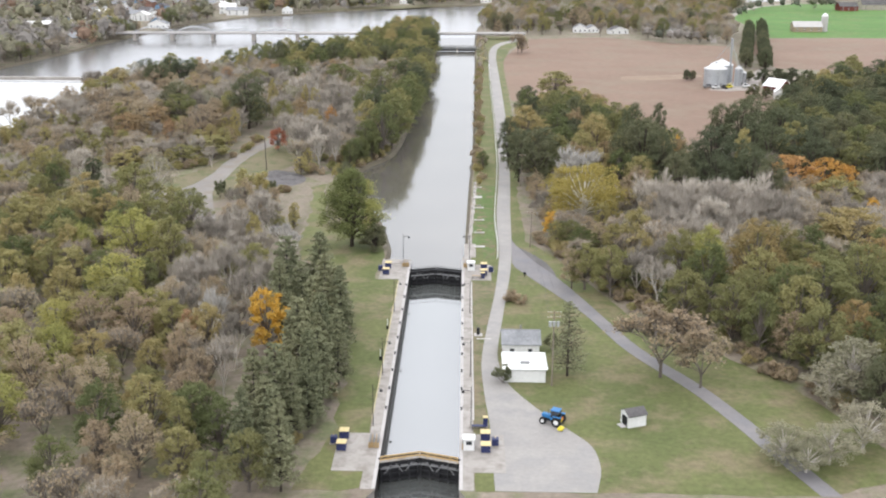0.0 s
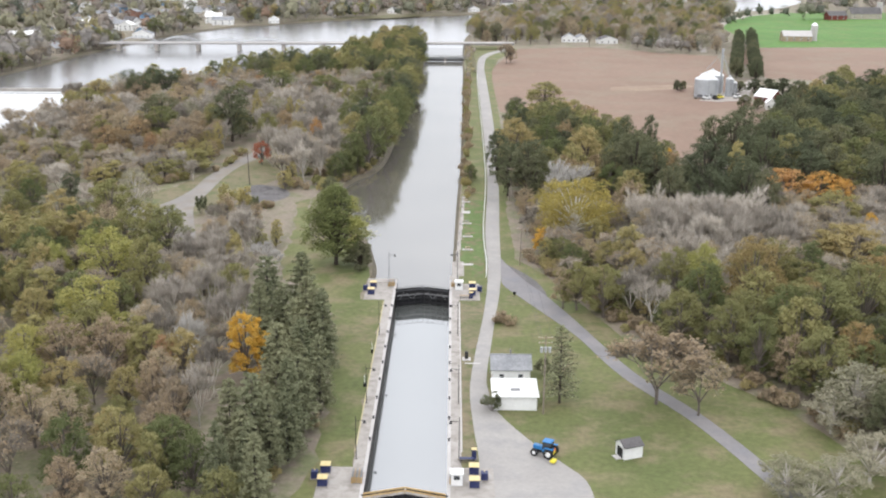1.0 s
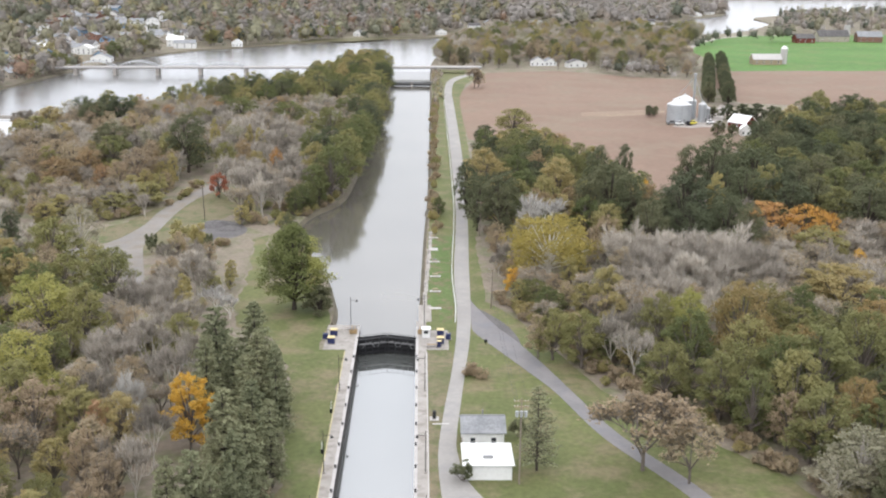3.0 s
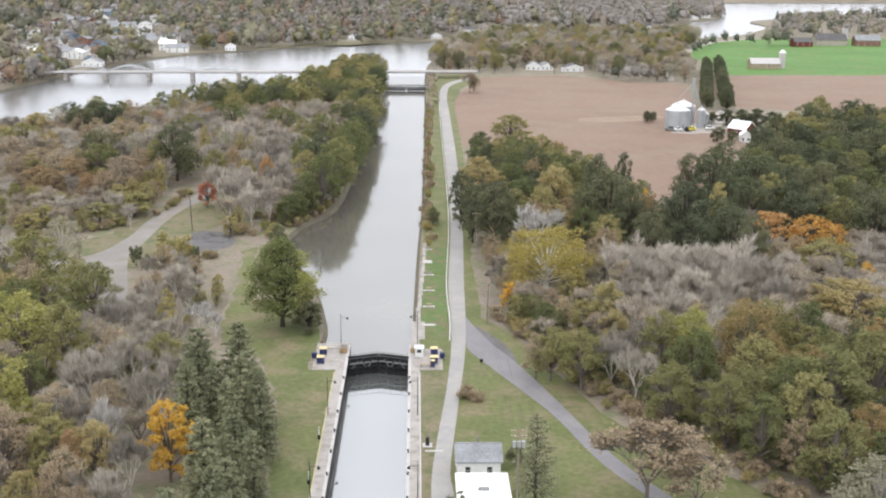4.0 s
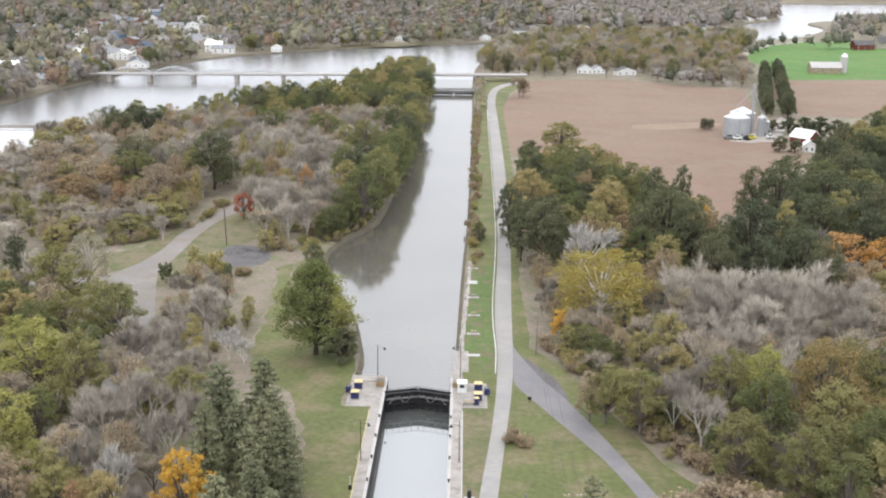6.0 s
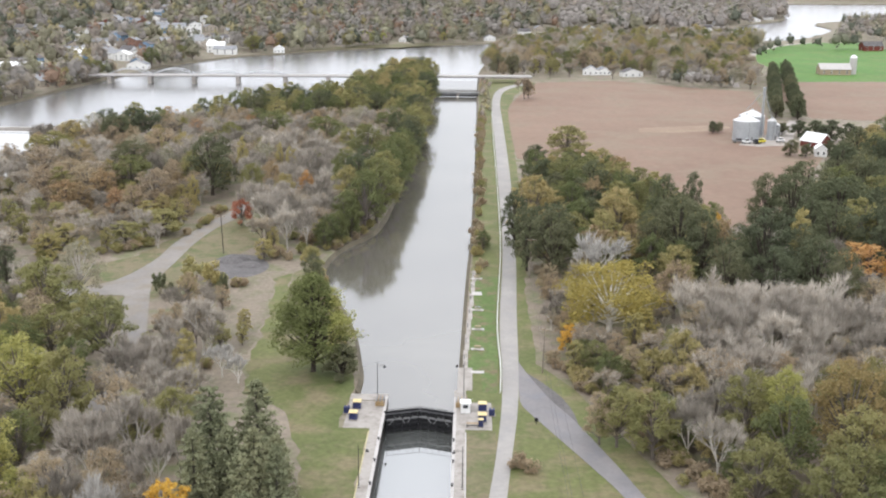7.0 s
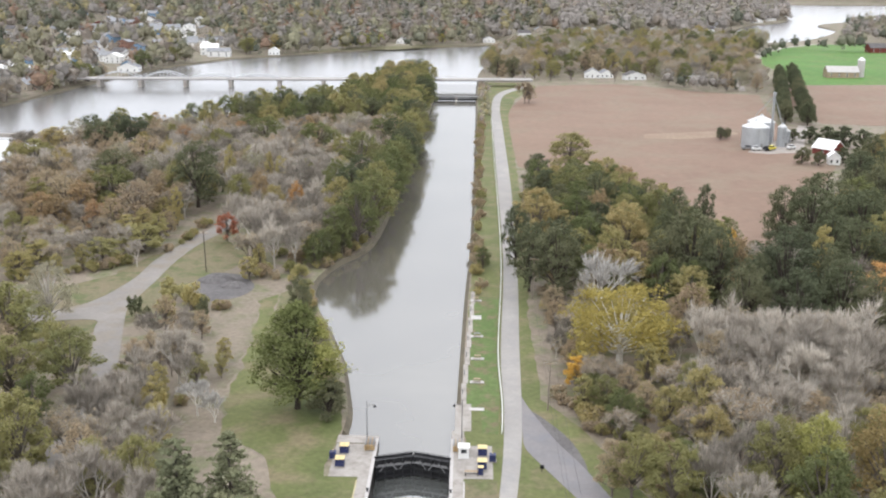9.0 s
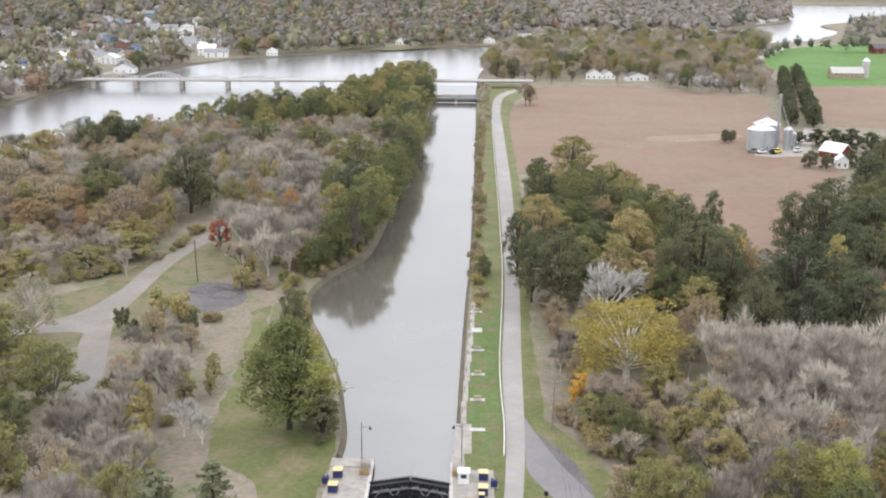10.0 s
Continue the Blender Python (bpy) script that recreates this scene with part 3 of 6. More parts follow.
# ---------------------------------------------------------------- the lock
def lock_wall(name, s):
    """One side wall: body, coping strip along the water, painted outer edge; wider landings at both gates."""
    w = thing(name, pose(0, 0, 0), "weathered concrete lock wall with pale coping", "lock wall")
    tagged(w, kind="structure")
    bm = bmesh.new()
    a, b = sorted((s * 6.85, s * 9.2))
    box(bm, a, 160, -9, b, 284 if s < 0 else 287, 0.08)
    part("wall_body", bm, M["concrete"], w)
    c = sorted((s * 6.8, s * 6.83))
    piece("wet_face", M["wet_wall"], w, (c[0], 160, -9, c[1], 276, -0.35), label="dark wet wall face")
    for k in range(12):
        y = 160.2 + k * 10.25
        d = sorted((s * 6.78, s * 7.35))
        piece("coping_slab", M["concrete_edge"], w, (d[0], y, -0.3, d[1], y + 10.15, 0.13), bevel=0.03)
    e = sorted((s * 9.2, s * 9.42))
    piece("painted_edge", M["yellow_edge"] if s < 0 else M["concrete_edge"], w, (e[0], 186, -0.5, e[1], 266, 0.12), label="painted edge strip")
    for y0, y1, out in ((166, 180, 14.6), (267.3, 280.5, 14.4)):
        d = sorted((s * 9.2, s * out))
        piece("landing", M["concrete"], w, (d[0], y0, -0.5, d[1], y1, 0.10), label="concrete landing beside the gate")
    for k in range(9):
        y = 190 + k * 9
        bm = bmesh.new()
        tube(bm, (s * 7.05, y, 0.13), (s * 7.05, y, 0.6), 0.16, 0.13, 8)
        tube(bm, (s * 7.05, y, 0.6), (s * 7.05, y, 0.72), 0.24, 0.2, 8)
        part("bollard", bm, M["steel_black"], w, "black iron mooring bollard")
    return w


lock_wall("lock_wall_west", -1)
lock_wall("lock_wall_east", 1)
quay = thing("quay_wall", pose(0, 0, 0), "narrow concrete approach wall along the canal", "quay wall")
tagged(quay, kind="structure")
piece("wall_body", M["concrete"], quay, (7.4, 287, -6, 10.6, 300, 0.10), bevel=0.03)
for k in range(7):
    piece("wall_section", M["concrete"], quay, (8.5 + k * 0.35, 300.1 + k * 11, -6, 9.6 + k * 0.35, 311 + k * 11, 0.12), bevel=0.03)
    pipe("mooring_post", M["steel_grey"], quay, (8.8 + k * 0.35, 305 + k * 11, 0.1), (8.8 + k * 0.35, 305 + k * 11, 1.3), 0.09)
piece("cap", M["concrete"], quay, (-14.5, 281, -6, -6.85, 284.2, 0.1))


def gate_leaf(s, y, rail):
    """One leaf of a mitre gate: skin, girders, braces, posts and a walkway."""
    w = thing("lock_gate", Matrix.Translation((s * 6.8, y, 0)) @ Matrix.Rotation(-s * radians(18), 4, "Z"),
              "black steel mitre lock gate leaf with braced girders", "lock gate", "lock gates")
    d = lambda a, b: sorted((-s * a, -s * b))
    n = 7.1
    x0, x1 = d(0, n)
    piece("skin_plate", M["steel_black"], w, (x0, -0.15, -9, x1, 0.25, -0.1))
    piece("walkway", M["steel_black"] if not rail else M["concrete"], w, (x0, -0.55, -0.1, x1, 0.45, 0.02), bevel=0.02)
    piece("top_beam", M["steel_black"], w, (x0, 0.42, -0.5, x1, 0.62, 0.35))
    for z in (-1.15, -2.2, -3.3):
        piece("girder", M["steel_grey"] if z > -2 else M["steel_black"], w, (x0, -0.75, z - 0.1, x1, -0.15, z + 0.1))
    for k in range(5):
        a = d(0.1 + k * 1.62, 0.35 + k * 1.62)
        piece("rib", M["steel_black"], w, (a[0], -0.7, -9, a[1], -0.14, -0.1))
    for a, b in ((0.7, 2.0), (3.9, 2.7), (4.4, 5.6)):
        pipe("brace", M["steel_grey"], w, (-s * a, -0.8, -2.1), (-s * b, -0.8, -0.5), 0.09)
    m = M["orange_timber"] if rail else M["steel_black"]
    for k in range(6):
        x = -s * (0.15 + k * 1.36)
        pipe("rail_post", m, w, (x, -0.5, 0), (x, -0.5, 1.05), 0.04, n=6)
    for z in ((0.5, 1.05) if rail else (1.05,)):
        if rail:
            a = d(0.05, n)
            piece("handrail", m, w, (a[0], -0.56, z - 0.12, a[1], -0.46, z + 0.12))
        else:
            pipe("handrail", m, w, (-s * 0.1, -0.5, z), (-s * n, -0.5, z), 0.04, n=6)
    return w


for side in (-1, 1):
    gate_leaf(side, 274.2, False)
    gate_leaf(side, 169.6, True)


def cabinet(x, y, w=1.6, h=1.45, lid=True):
    c = thing("control_cabinet", pose(x, y, 0.1), "navy blue machinery cabinet with a pale yellow lid", "cabinet", "lock cabinets")
    a = w / 2
    piece("plinth", M["concrete"], c, (-a - 0.15, -a - 0.15, 0, a + 0.15, a + 0.15, 0.12))
    piece("body", M["navy"], c, (-a, -a, 0.12, a, a, h), bevel=0.03)
    if lid:
        piece("lid", M["gold"], c, (-a - 0.06, -a - 0.06, h, a + 0.06, a + 0.06, h + 0.1), bevel=0.02, label="pale yellow lid")
    piece("door", M["navy"], c, (-a + 0.12, -a - 0.035, 0.25, a - 0.12, -a, h - 0.12))
    pipe("handle", M["steel_grey"], c, (a - 0.3, -a - 0.06, 0.7), (a - 0.3, -a - 0.06, 0.95), 0.025, n=6)
    pipe("knob", M["gold"], c, (0, 0, h + 0.1), (0, 0, h + 0.32), 0.09, 0.05)


for s in (-1, 1):
    cabinet(s * 12.6, 277.0)
    cabinet(s * (12.8 if s < 0 else 12.5), 271.6)
    cabinet(s * 14.4, 274.4, 1.15, 1.35, False)
    cabinet(s * (13.6 if s < 0 else 11.3), 178.2)
    cabinet(s * (13.6 if s < 0 else 11.3), 173.6)
    cabinet(s * (15.2 if s < 0 else 13.0), 176.0, 1.15, 1.35, False)
cabinet(12.2, 268.9, 0.9, 1.5)
cabinet(11.4, 183.4, 0.8, 1.8)


def bench_table(x, y, w, navy):
    t = thing("work_bench", pose(x, y, 0.1), "low dark bench with a long top, by the lock landing", "bench")
    piece("top", M["navy"] if navy else M["timber"], t, (-w / 2, -0.4, 0.75, w / 2, 0.4, 0.85), bevel=0.02)
    for a in (-w / 2 + 0.15, w / 2 - 0.15):
        for b in (-0.3, 0.3):
            piece("leg", M["steel_black"], t, (a - 0.05, b - 0.05, 0, a + 0.05, b + 0.05, 0.75))
    piece("stretcher", M["steel_black"], t, (-w / 2 + 0.15, -0.04, 0.3, w / 2 - 0.15, 0.04, 0.4))


bench_table(10.6, 268.6, 2.4, False)
bench_table(10.2, 182.0, 2.6, True)


def kiosk(x, y):
    k = thing("control_booth", pose(x, y, 0.1), "small white control booth with a dark window, beside the lock gate", "booth", "control booths")
    piece("body", M["white"], k, (-0.95, -0.9, 0, 0.95, 0.9, 2.1), bevel=0.02)
    piece("roof", M["white_roof"], k, (-1.1, -1.05, 2.1, 1.1, 1.05, 2.25), bevel=0.03)
    piece("window", M["glass"], k, (-0.5, -0.93, 1.1, 0.5, -0.9, 1.8))
    piece("window", M["glass"], k, (-0.98, -0.4, 1.1, -0.95, 0.4, 1.8))
    piece("door", M["steel_grey"], k, (0.95, -0.4, 0.05, 0.98, 0.4, 1.9))


kiosk(9.2, 275.9)
kiosk(8.4, 174.6)


def gate_machine(s, y):
    """Frame with slatted boards where the gate's recess is, and an ochre rail."""
    g = thing("gate_platform", pose(s * 8.1, y, 0.13), "slatted timber platform with ochre rails beside the gate", "platform", "gate platforms")
    piece("deck", M["timber"], g, (-0.9, -1.7, 0, 0.9, 1.7, 0.12))
    for k in range(5):
        piece("slat", M["timber"] if k % 2 else M["steel_grey"], g, (-0.85 + k * 0.36, -1.6, 0.12, -0.65 + k * 0.36, 1.6, 1.0))
    for k in range(3):
        piece("rail", M["orange_timber"], g, (-0.9, -1.95, 0.2 + k * 0.35, 0.9, -1.85, 0.32 + k * 0.35))
    for x in (-0.85, 0.8):
        piece("post", M["orange_timber"], g, (x, -1.96, 0, x + 0.08, -1.84, 1.1))


for s in (-1, 1):
    gate_machine(s, 279.6)
    gate_machine(s, 176)


def lamp(x, y, s, h=8.0, z=0.1):
    """A lamp post whose arm reaches over the water (s: towards +x or -x)."""
    p = thing("lamp_post", pose(x, y, z), "slim dark lamp post with a bell-shaped lamp on an arm", "lamp post", "lock lamps")
    piece("base", M["concrete"], p, (-0.22, -0.22, 0, 0.22, 0.22, 0.3))
    pipe("pole", M["steel_black"], p, (0, 0, 0.3), (0, 0, h), 0.085, 0.05)
    pipe("arm", M["steel_black"], p, (0, 0, h - 0.9), (s * 1.5, 0, h - 0.8), 0.04)
    bm = bmesh.new()
    tube(bm, (s * 1.5, 0, h - 1.25), (s * 1.5, 0, h - 0.8), 0.32, 0.08, 10)
    part("shade", bm, M["steel_black"], p)


for y in (282, 243, 206, 183):
    lamp(-8.9, y, 1)
    lamp(8.8, y + 1 if y > 280 else y, -1)

for k, (x, y) in enumerate(((-9.7, 232), (-9.9, 214))):
    s = thing("signal_post", pose(x, y, 0.03), "thin pale marker post on the lawn edge", "post", "marker posts")
    pipe("post", M["white"], s, (0, 0, 0), (0, 0, 2.4), 0.06)
    piece("box", M["dark"], s, (-0.25, -0.2, 0, 0.25, 0.2, 0.8), label="dark box at its foot")

for k, (x, y) in enumerate(((11.7, 297.5), (11.8, 312), (12.0, 326), (12, 341), (11.9, 355), (11.9, 369))):
    sl = thing("picnic_pad", pose(x, y, 0.05), "pale concrete picnic pad on the grass", "pad", "canal-side pads")
    w = 1.5 if k != 4 else 1.3
    piece("slab", M["concrete_edge"], sl, (-w, -0.7 if k != 4 else -1.5, 0, w, 0.7 if k != 4 else 1.5, 0.08), bevel=0.02)
    if k in (1, 2, 3, 5):
        tb = thing("picnic_table", pose(x, y, 0.13), "weathered picnic table with two benches on a pad", "picnic table", "picnic tables")
        piece("top", M["timber"] if k != 3 else M["steel_grey"], tb, (-0.75, -0.35, 0.7, 0.75, 0.35, 0.76))
        for b in (-0.68, 0.68):
            piece("bench", M["timber"], tb, (-0.75, b - 0.13, 0.42, 0.75, b + 0.13, 0.46))
        for a in (-0.55, 0.55):
            piece("leg", M["timber"], tb, (a - 0.04, -0.6, 0, a + 0.04, 0.6, 0.06), (a - 0.04, -0.05, 0, a + 0.04, 0.05, 0.7), (a - 0.04, -0.7, 0.36, a + 0.04, 0.7, 0.42))

wm = thing("water_meter_box", pose(10.6, 229, 0.05), "dark post box on a pale slab beside the lock wall", "box")
piece("slab", M["concrete_edge"], wm, (-0.9, -0.9, 0, 0.9, 0.9, 0.12))
piece("box", M["steel_black"], wm, (-0.35, -0.3, 0.12, 0.35, 0.3, 1.7), bevel=0.04)
piece("path_slab", M["concrete_edge"], wm, (-0.4, -2.6, 0, 2.8, -2.1, 0.06))

# guard rail along the road
FENCE = smooth([(16.5, 286), (16.9, 300), (16.9, 332), (19.4, 398), (20.4, 469), (21.4, 612), (22.4, 705)], 24)
fence = thing("guard_rail", pose(0, 0, 0), "long white guard rail along the road", "fence")
for k in range(len(FENCE) - 1):
    (xa, ya), (xb, yb) = FENCE[k], FENCE[k + 1]
    bm = bmesh.new()
    a, b = Vector((xa, ya, 0)), Vector((xb, yb, 0))
    n = Vector((b.y - a.y, a.x - b.x, 0)).normalized() * 0.05
    v = [bm.verts.new(q) for z in (0.42, 0.8) for q in (a - n + Vector((0, 0, z)), b - n + Vector((0, 0, z)), b + n + Vector((0, 0, z)), a + n + Vector((0, 0, z)))]
    for f in ((0, 3, 2, 1), (4, 5, 6, 7), (0, 1, 5, 4), (1, 2, 6, 5), (2, 3, 7, 6), (3, 0, 4, 7)):
        bm.faces.new([v[i] for i in f])
    part("rail", bm, M["white"], fence)
    piece("post", M["white"], fence, (xa - 0.18, ya - 0.07, 0.02, xa - 0.05, ya + 0.07, 0.85))


# ---------------------------------------------------------------- buildings near the lock
def window(parent, x, y, z, w, h, side="y-", mat="white"):
    """A window standing proud of a wall that faces the given way: frame, pane, sill."""
    m = {"y-": Matrix.Identity(4), "x-": Matrix.Rotation(radians(-90), 4, "Z"), "x+": Matrix.Rotation(radians(90), 4, "Z"), "y+": Matrix.Rotation(radians(180), 4, "Z")}[side]
    win = new("window")
    win.parent = parent
    win.matrix_basis = Matrix.Translation((x, y, z)) @ m
    a, b = w / 2, h / 2
    piece("frame", M[mat], win, (-a - 0.1, -0.06, -b - 0.1, -a, 0, b + 0.1), (a, -0.06, -b - 0.1, a + 0.1, 0, b + 0.1), (-a, -0.06, b, a, 0, b + 0.1), (-a, -0.05, -0.03, a, 0, 0.03))
    piece("sill", M[mat], win, (-a - 0.15, -0.14, -b - 0.1, a + 0.15, 0, -b))
    piece("pane", M["glass"], win, (-a, -0.03, -b, a, -0.005, -0.03), (-a, -0.03, 0.03, a, -0.005, b))


def house(x, y, w, d, h, rh, wall, roof, turn=0, hip=False, name="house", label="", group="", wins=2, chimney=False, z=0.0, along="x", detail=True, far=False):
    ob = thing(name, pose(x, y, z, 0, 0, turn), label, "house" if "barn" not in name else "barn", group)
    a, b = w / 2, d / 2
    bm = bmesh.new()
    if along == "x":
        box(bm, -a, -b, 0, a, b, h)
        for s in (-1, 1):
            if not hip:
                v = [bm.verts.new(q) for q in ((s * a, -b, h), (s * a, b, h), (s * a, 0, h + rh))]
                bm.faces.new(v)
    else:
        box(bm, -a, -b, 0, a, b, h)
        if not hip:
            for s in (-1, 1):
                v = [bm.verts.new(q) for q in ((-a, s * b, h), (a, s * b, h), (0, s * b, h + rh))]
                bm.faces.new(v)
    part("body", bm, M[wall], ob)
    bm = bmesh.new()
    o, t = 0.4, 0.18
    if hip:
        e = [bm.verts.new(q) for q in ((-a - o, -b - o, h), (a + o, -b - o, h), (a + o, b + o, h), (-a - o, b + o, h))]
        k = min(a, b) * 0.75
        r = [bm.verts.new(q) for q in ((-a + k, 0, h + rh), (a - k, 0, h + rh))]
        for f in ((e[0], e[1], r[1], r[0]), (e[1], e[2], r[1]), (e[2], e[3], r[0], r[1]), (e[3], e[0], r[0]), (e[3], e[2], e[1], e[0])):
            bm.faces.new(f)
    elif along == "x":
        q = rh / b * o
        for s in (-1, 1):
            pts = [(s * (b + o), h - q), (0, h + rh), (0, h + rh + t), (s * (b + o), h - q + t)]
            va = [bm.verts.new((-a - o, p, zz)) for p, zz in pts]
            vb = [bm.verts.new((a + o, p, zz)) for p, zz in pts]
            bm.faces.new(va)
            bm.faces.new(vb)
            for i in range(4):
                bm.faces.new((va[i], va[(i + 1) % 4], vb[(i + 1) % 4], vb[i]))
    else:
        q = rh / a * o
        for s in (-1, 1):
            prism(bm, [(s * (a + o), h - q), (0, h + rh), (0, h + rh + t), (s * (a + o), h - q + t)], -b - o, b + o)
    part("roof", bm, M[roof], ob)
    if far:
        for k in range(wins):
            wx = -a + (k + 0.5) * w / wins
            piece("window", M["glass"], ob, (wx - 0.5, -b - 0.04, 1.0, wx + 0.5, -b, 2.3))
            if h > 4.5:
                piece("window", M["glass"], ob, (wx - 0.5, -b - 0.04, h - 2.0, wx + 0.5, -b, h - 0.8))
        piece("window", M["glass"], ob, (a, -0.5, 1.0, a + 0.04, 0.5, 2.3))
        piece("door", M["brick"], ob, (a, 1.2, 0, a + 0.05, 2.1, 2.0))
    elif detail:
        for k in range(wins):
            wx = -a + (k + 0.5) * w / wins
            window(ob, wx, -b, min(h * 0.55, 1.6), 0.9, 1.3)
            if h > 4.5:
                window(ob, wx, -b, h - 1.3, 0.9, 1.2)
        window(ob, -a, 0, min(h * 0.55, 1.6), 0.9, 1.2, "x-")
        window(ob, a, 0, min(h * 0.55, 1.6), 0.9, 1.2, "x+")
        if "barn" not in name:
            piece("door", M["brick"], ob, (-a - 0.05, -b + 0.5, 0, -a, -b + 1.4, 2.0))
    if chimney:
        piece("chimney", M["brick"], ob, (a * 0.3 - 0.3, -0.3, h, a * 0.3 + 0.3, 0.3, h + rh + 0.8))
    return ob


rear = house(19.4, 219.3, 7.6, 7.0, 3.3, 1.7, "white", "grey_roof", name="house", label="white clapboard house with a grey shingle roof and two sash windows", wins=2)
pipe("flue", M["steel_grey"], rear, (0.0, 0.6, 4.4), (0.0, 0.6, 6.0), 0.14)
piece("ridge_cap", M["grey_roof"], rear, (-4.1, -0.15, 5.12, 4.1, 0.15, 5.22))
front = house(19.6, 207.6, 8.2, 8.2, 3.0, 1.4, "white", "white_roof", hip=True, name="garage", label="white outbuilding with a bright white hipped metal roof", wins=0, detail=False)
tagged(front, category="garage")
piece("vent", M["steel_grey"], front, (-0.9, -2.9, 3.45, 0.9, -1.9, 3.75), label="grey roof vent")
piece("door", M["white"], front, (-0.2, -4.15, 0, 3.4, -4.1, 2.4), label="white garage door")
pipe("downpipe", M["white"], front, (4.0, -4.18, 0), (4.0, -4.18, 3.0), 0.06, n=6)
piece("gutter", M["white"], front, (-4.5, -4.62, 2.9, 4.5, -4.5, 3.02))
window(front, -4.1, 1.0, 1.5, 0.9, 1.1, "x-")

shed = thing("garden_shed", pose(38.4, 185.5, 0.03, 0, 0, 22), "small white shed with a grey roof and dark open doorway", "shed")
piece("body", M["white"], shed, (-1.8, -1.5, 0, 1.8, 1.5, 2.4), bevel=0.02)
bm = bmesh.new()
for s in (-1, 1):
    pts = [(s * 1.75, 2.22), (0, 3.2), (0, 3.3), (s * 1.75, 2.32)]
    va = [bm.verts.new((-2.0, p, q)) for p, q in pts]
    vb = [bm.verts.new((2.0, p, q)) for p, q in pts]
    bm.faces.new(va)
    bm.faces.new(vb)
    for i in range(4):
        bm.faces.new((va[i], va[(i + 1) % 4], vb[(i + 1) % 4], vb[i]))
part("roof", bm, M["dark_roof"], shed)
bm = bmesh.new()
for x in (-1.8, 1.8):
    v = [bm.verts.new(q) for q in ((x, -1.5, 2.4), (x, 1.5, 2.4), (x, 0, 3.2))]
    bm.faces.new(v)
part("gable", bm, M["white"], shed)
# near-black panel on the wall paints the shade inside the open doorway
piece("doorway", M["dark"], shed, (-1.84, -0.9, 0.05, -1.8, 0.9, 1.9), label="near-black panel painted as the shade in an open doorway")
piece("step", M["concrete_edge"], shed, (-2.9, -0.8, 0, -1.85, 0.8, 0.12))

# tractor
tr = thing("tractor", pose(24.0, 184.9, 0.07, 0, 0, 152) @ Matrix.Scale(1.1, 4), "blue farm tractor with a yellow mower arm behind", "tractor")
piece("bonnet", M["blue_paint"], tr, (0.5, -0.4, 0.9, 2.2, 0.4, 1.6), bevel=0.08)
piece("chassis", M["steel_black"], tr, (-0.9, -0.35, 0.5, 2.1, 0.35, 0.95))
piece("cab_roof", M["blue_paint"], tr, (-1.0, -0.75, 2.55, 0.55, 0.75, 2.7), bevel=0.05, label="pale blue cab roof")
piece("cab_glass", M["glass"], tr, (-0.9, -0.68, 1.35, 0.45, 0.68, 2.55))
piece("cab_base", M["blue_paint"], tr, (-0.95, -0.7, 0.9, 0.5, 0.7, 1.35))
for x, r, w in ((-0.75, 0.85, 0.5), (1.7, 0.6, 0.36)):
    for s in (-1, 1):
        wh = pipe("wheel", M["tyre"], tr, (x, s * 0.75, r), (x, s * (0.75 + w), r), r, n=18)
        pipe("rim", M["white"], wh, (x, s * (0.75 + w - 0.03), r), (x, s * (0.75 + w + 0.02), r), r * 0.5, n=12)
for s in (-1, 1):
    piece("fender", M["blue_paint"], tr, (-1.5, s * 1.0 - 0.22, 1.68, 0.0, s * 1.0 + 0.22, 1.78), bevel=0.04)
piece("warning_sign", M["orange"], tr, (-1.4, -0.35, 0.9, -1.32, 0.35, 1.5), label="orange warning triangle plate")
pipe("exhaust", M["steel_black"], tr, (1.0, 0.3, 1.6), (1.0, 0.3, 2.6), 0.05)
mow = pipe("mower_arm", M["yellow"], tr, (-1.4, 0.6, 0.7), (-2.0, 1.6, 1.9), 0.1, label="yellow mower arm")
piece("mower_deck", M["yellow"], tr, (-2.3, 1.1, 0.15, -1.5, 2.3, 0.5), bevel=0.05)


# utility poles and wires
def pole(x, y, h, arms=1, mat="pole", can=False, lean=0.0):
    p = thing("utility_pole", pose(x, y, 0, 0, lean, 0), "wooden utility pole with a crossarm", "utility pole", "utility poles")
    pipe("shaft", M[mat], p, (0, 0, 0), (0, 0, h), 0.17, 0.12)
    for k in range(arms):
        z = h - 0.4 - 1.0 * k
        piece("crossarm", M["timber"], p, (-1.25, -0.16, z - 0.07, 1.25, -0.06, z + 0.07))
        for a in (-1.15, -0.6, 0.6, 1.15):
            pipe("insulator", M["white"], p, (a, -0.11, z + 0.07), (a, -0.11, z + 0.24), 0.05, n=6)
    if can:
        for a in (-0.75, 0.0, 0.75):
            pipe("transformer", M["bin"], p, (a, -0.45, h - 3.1), (a, -0.45, h - 2.1), 0.27, n=10)
        piece("bracket", M["steel_grey"], p, (-1.1, -0.35, h - 2.4, 1.1, -0.2, h - 2.25))


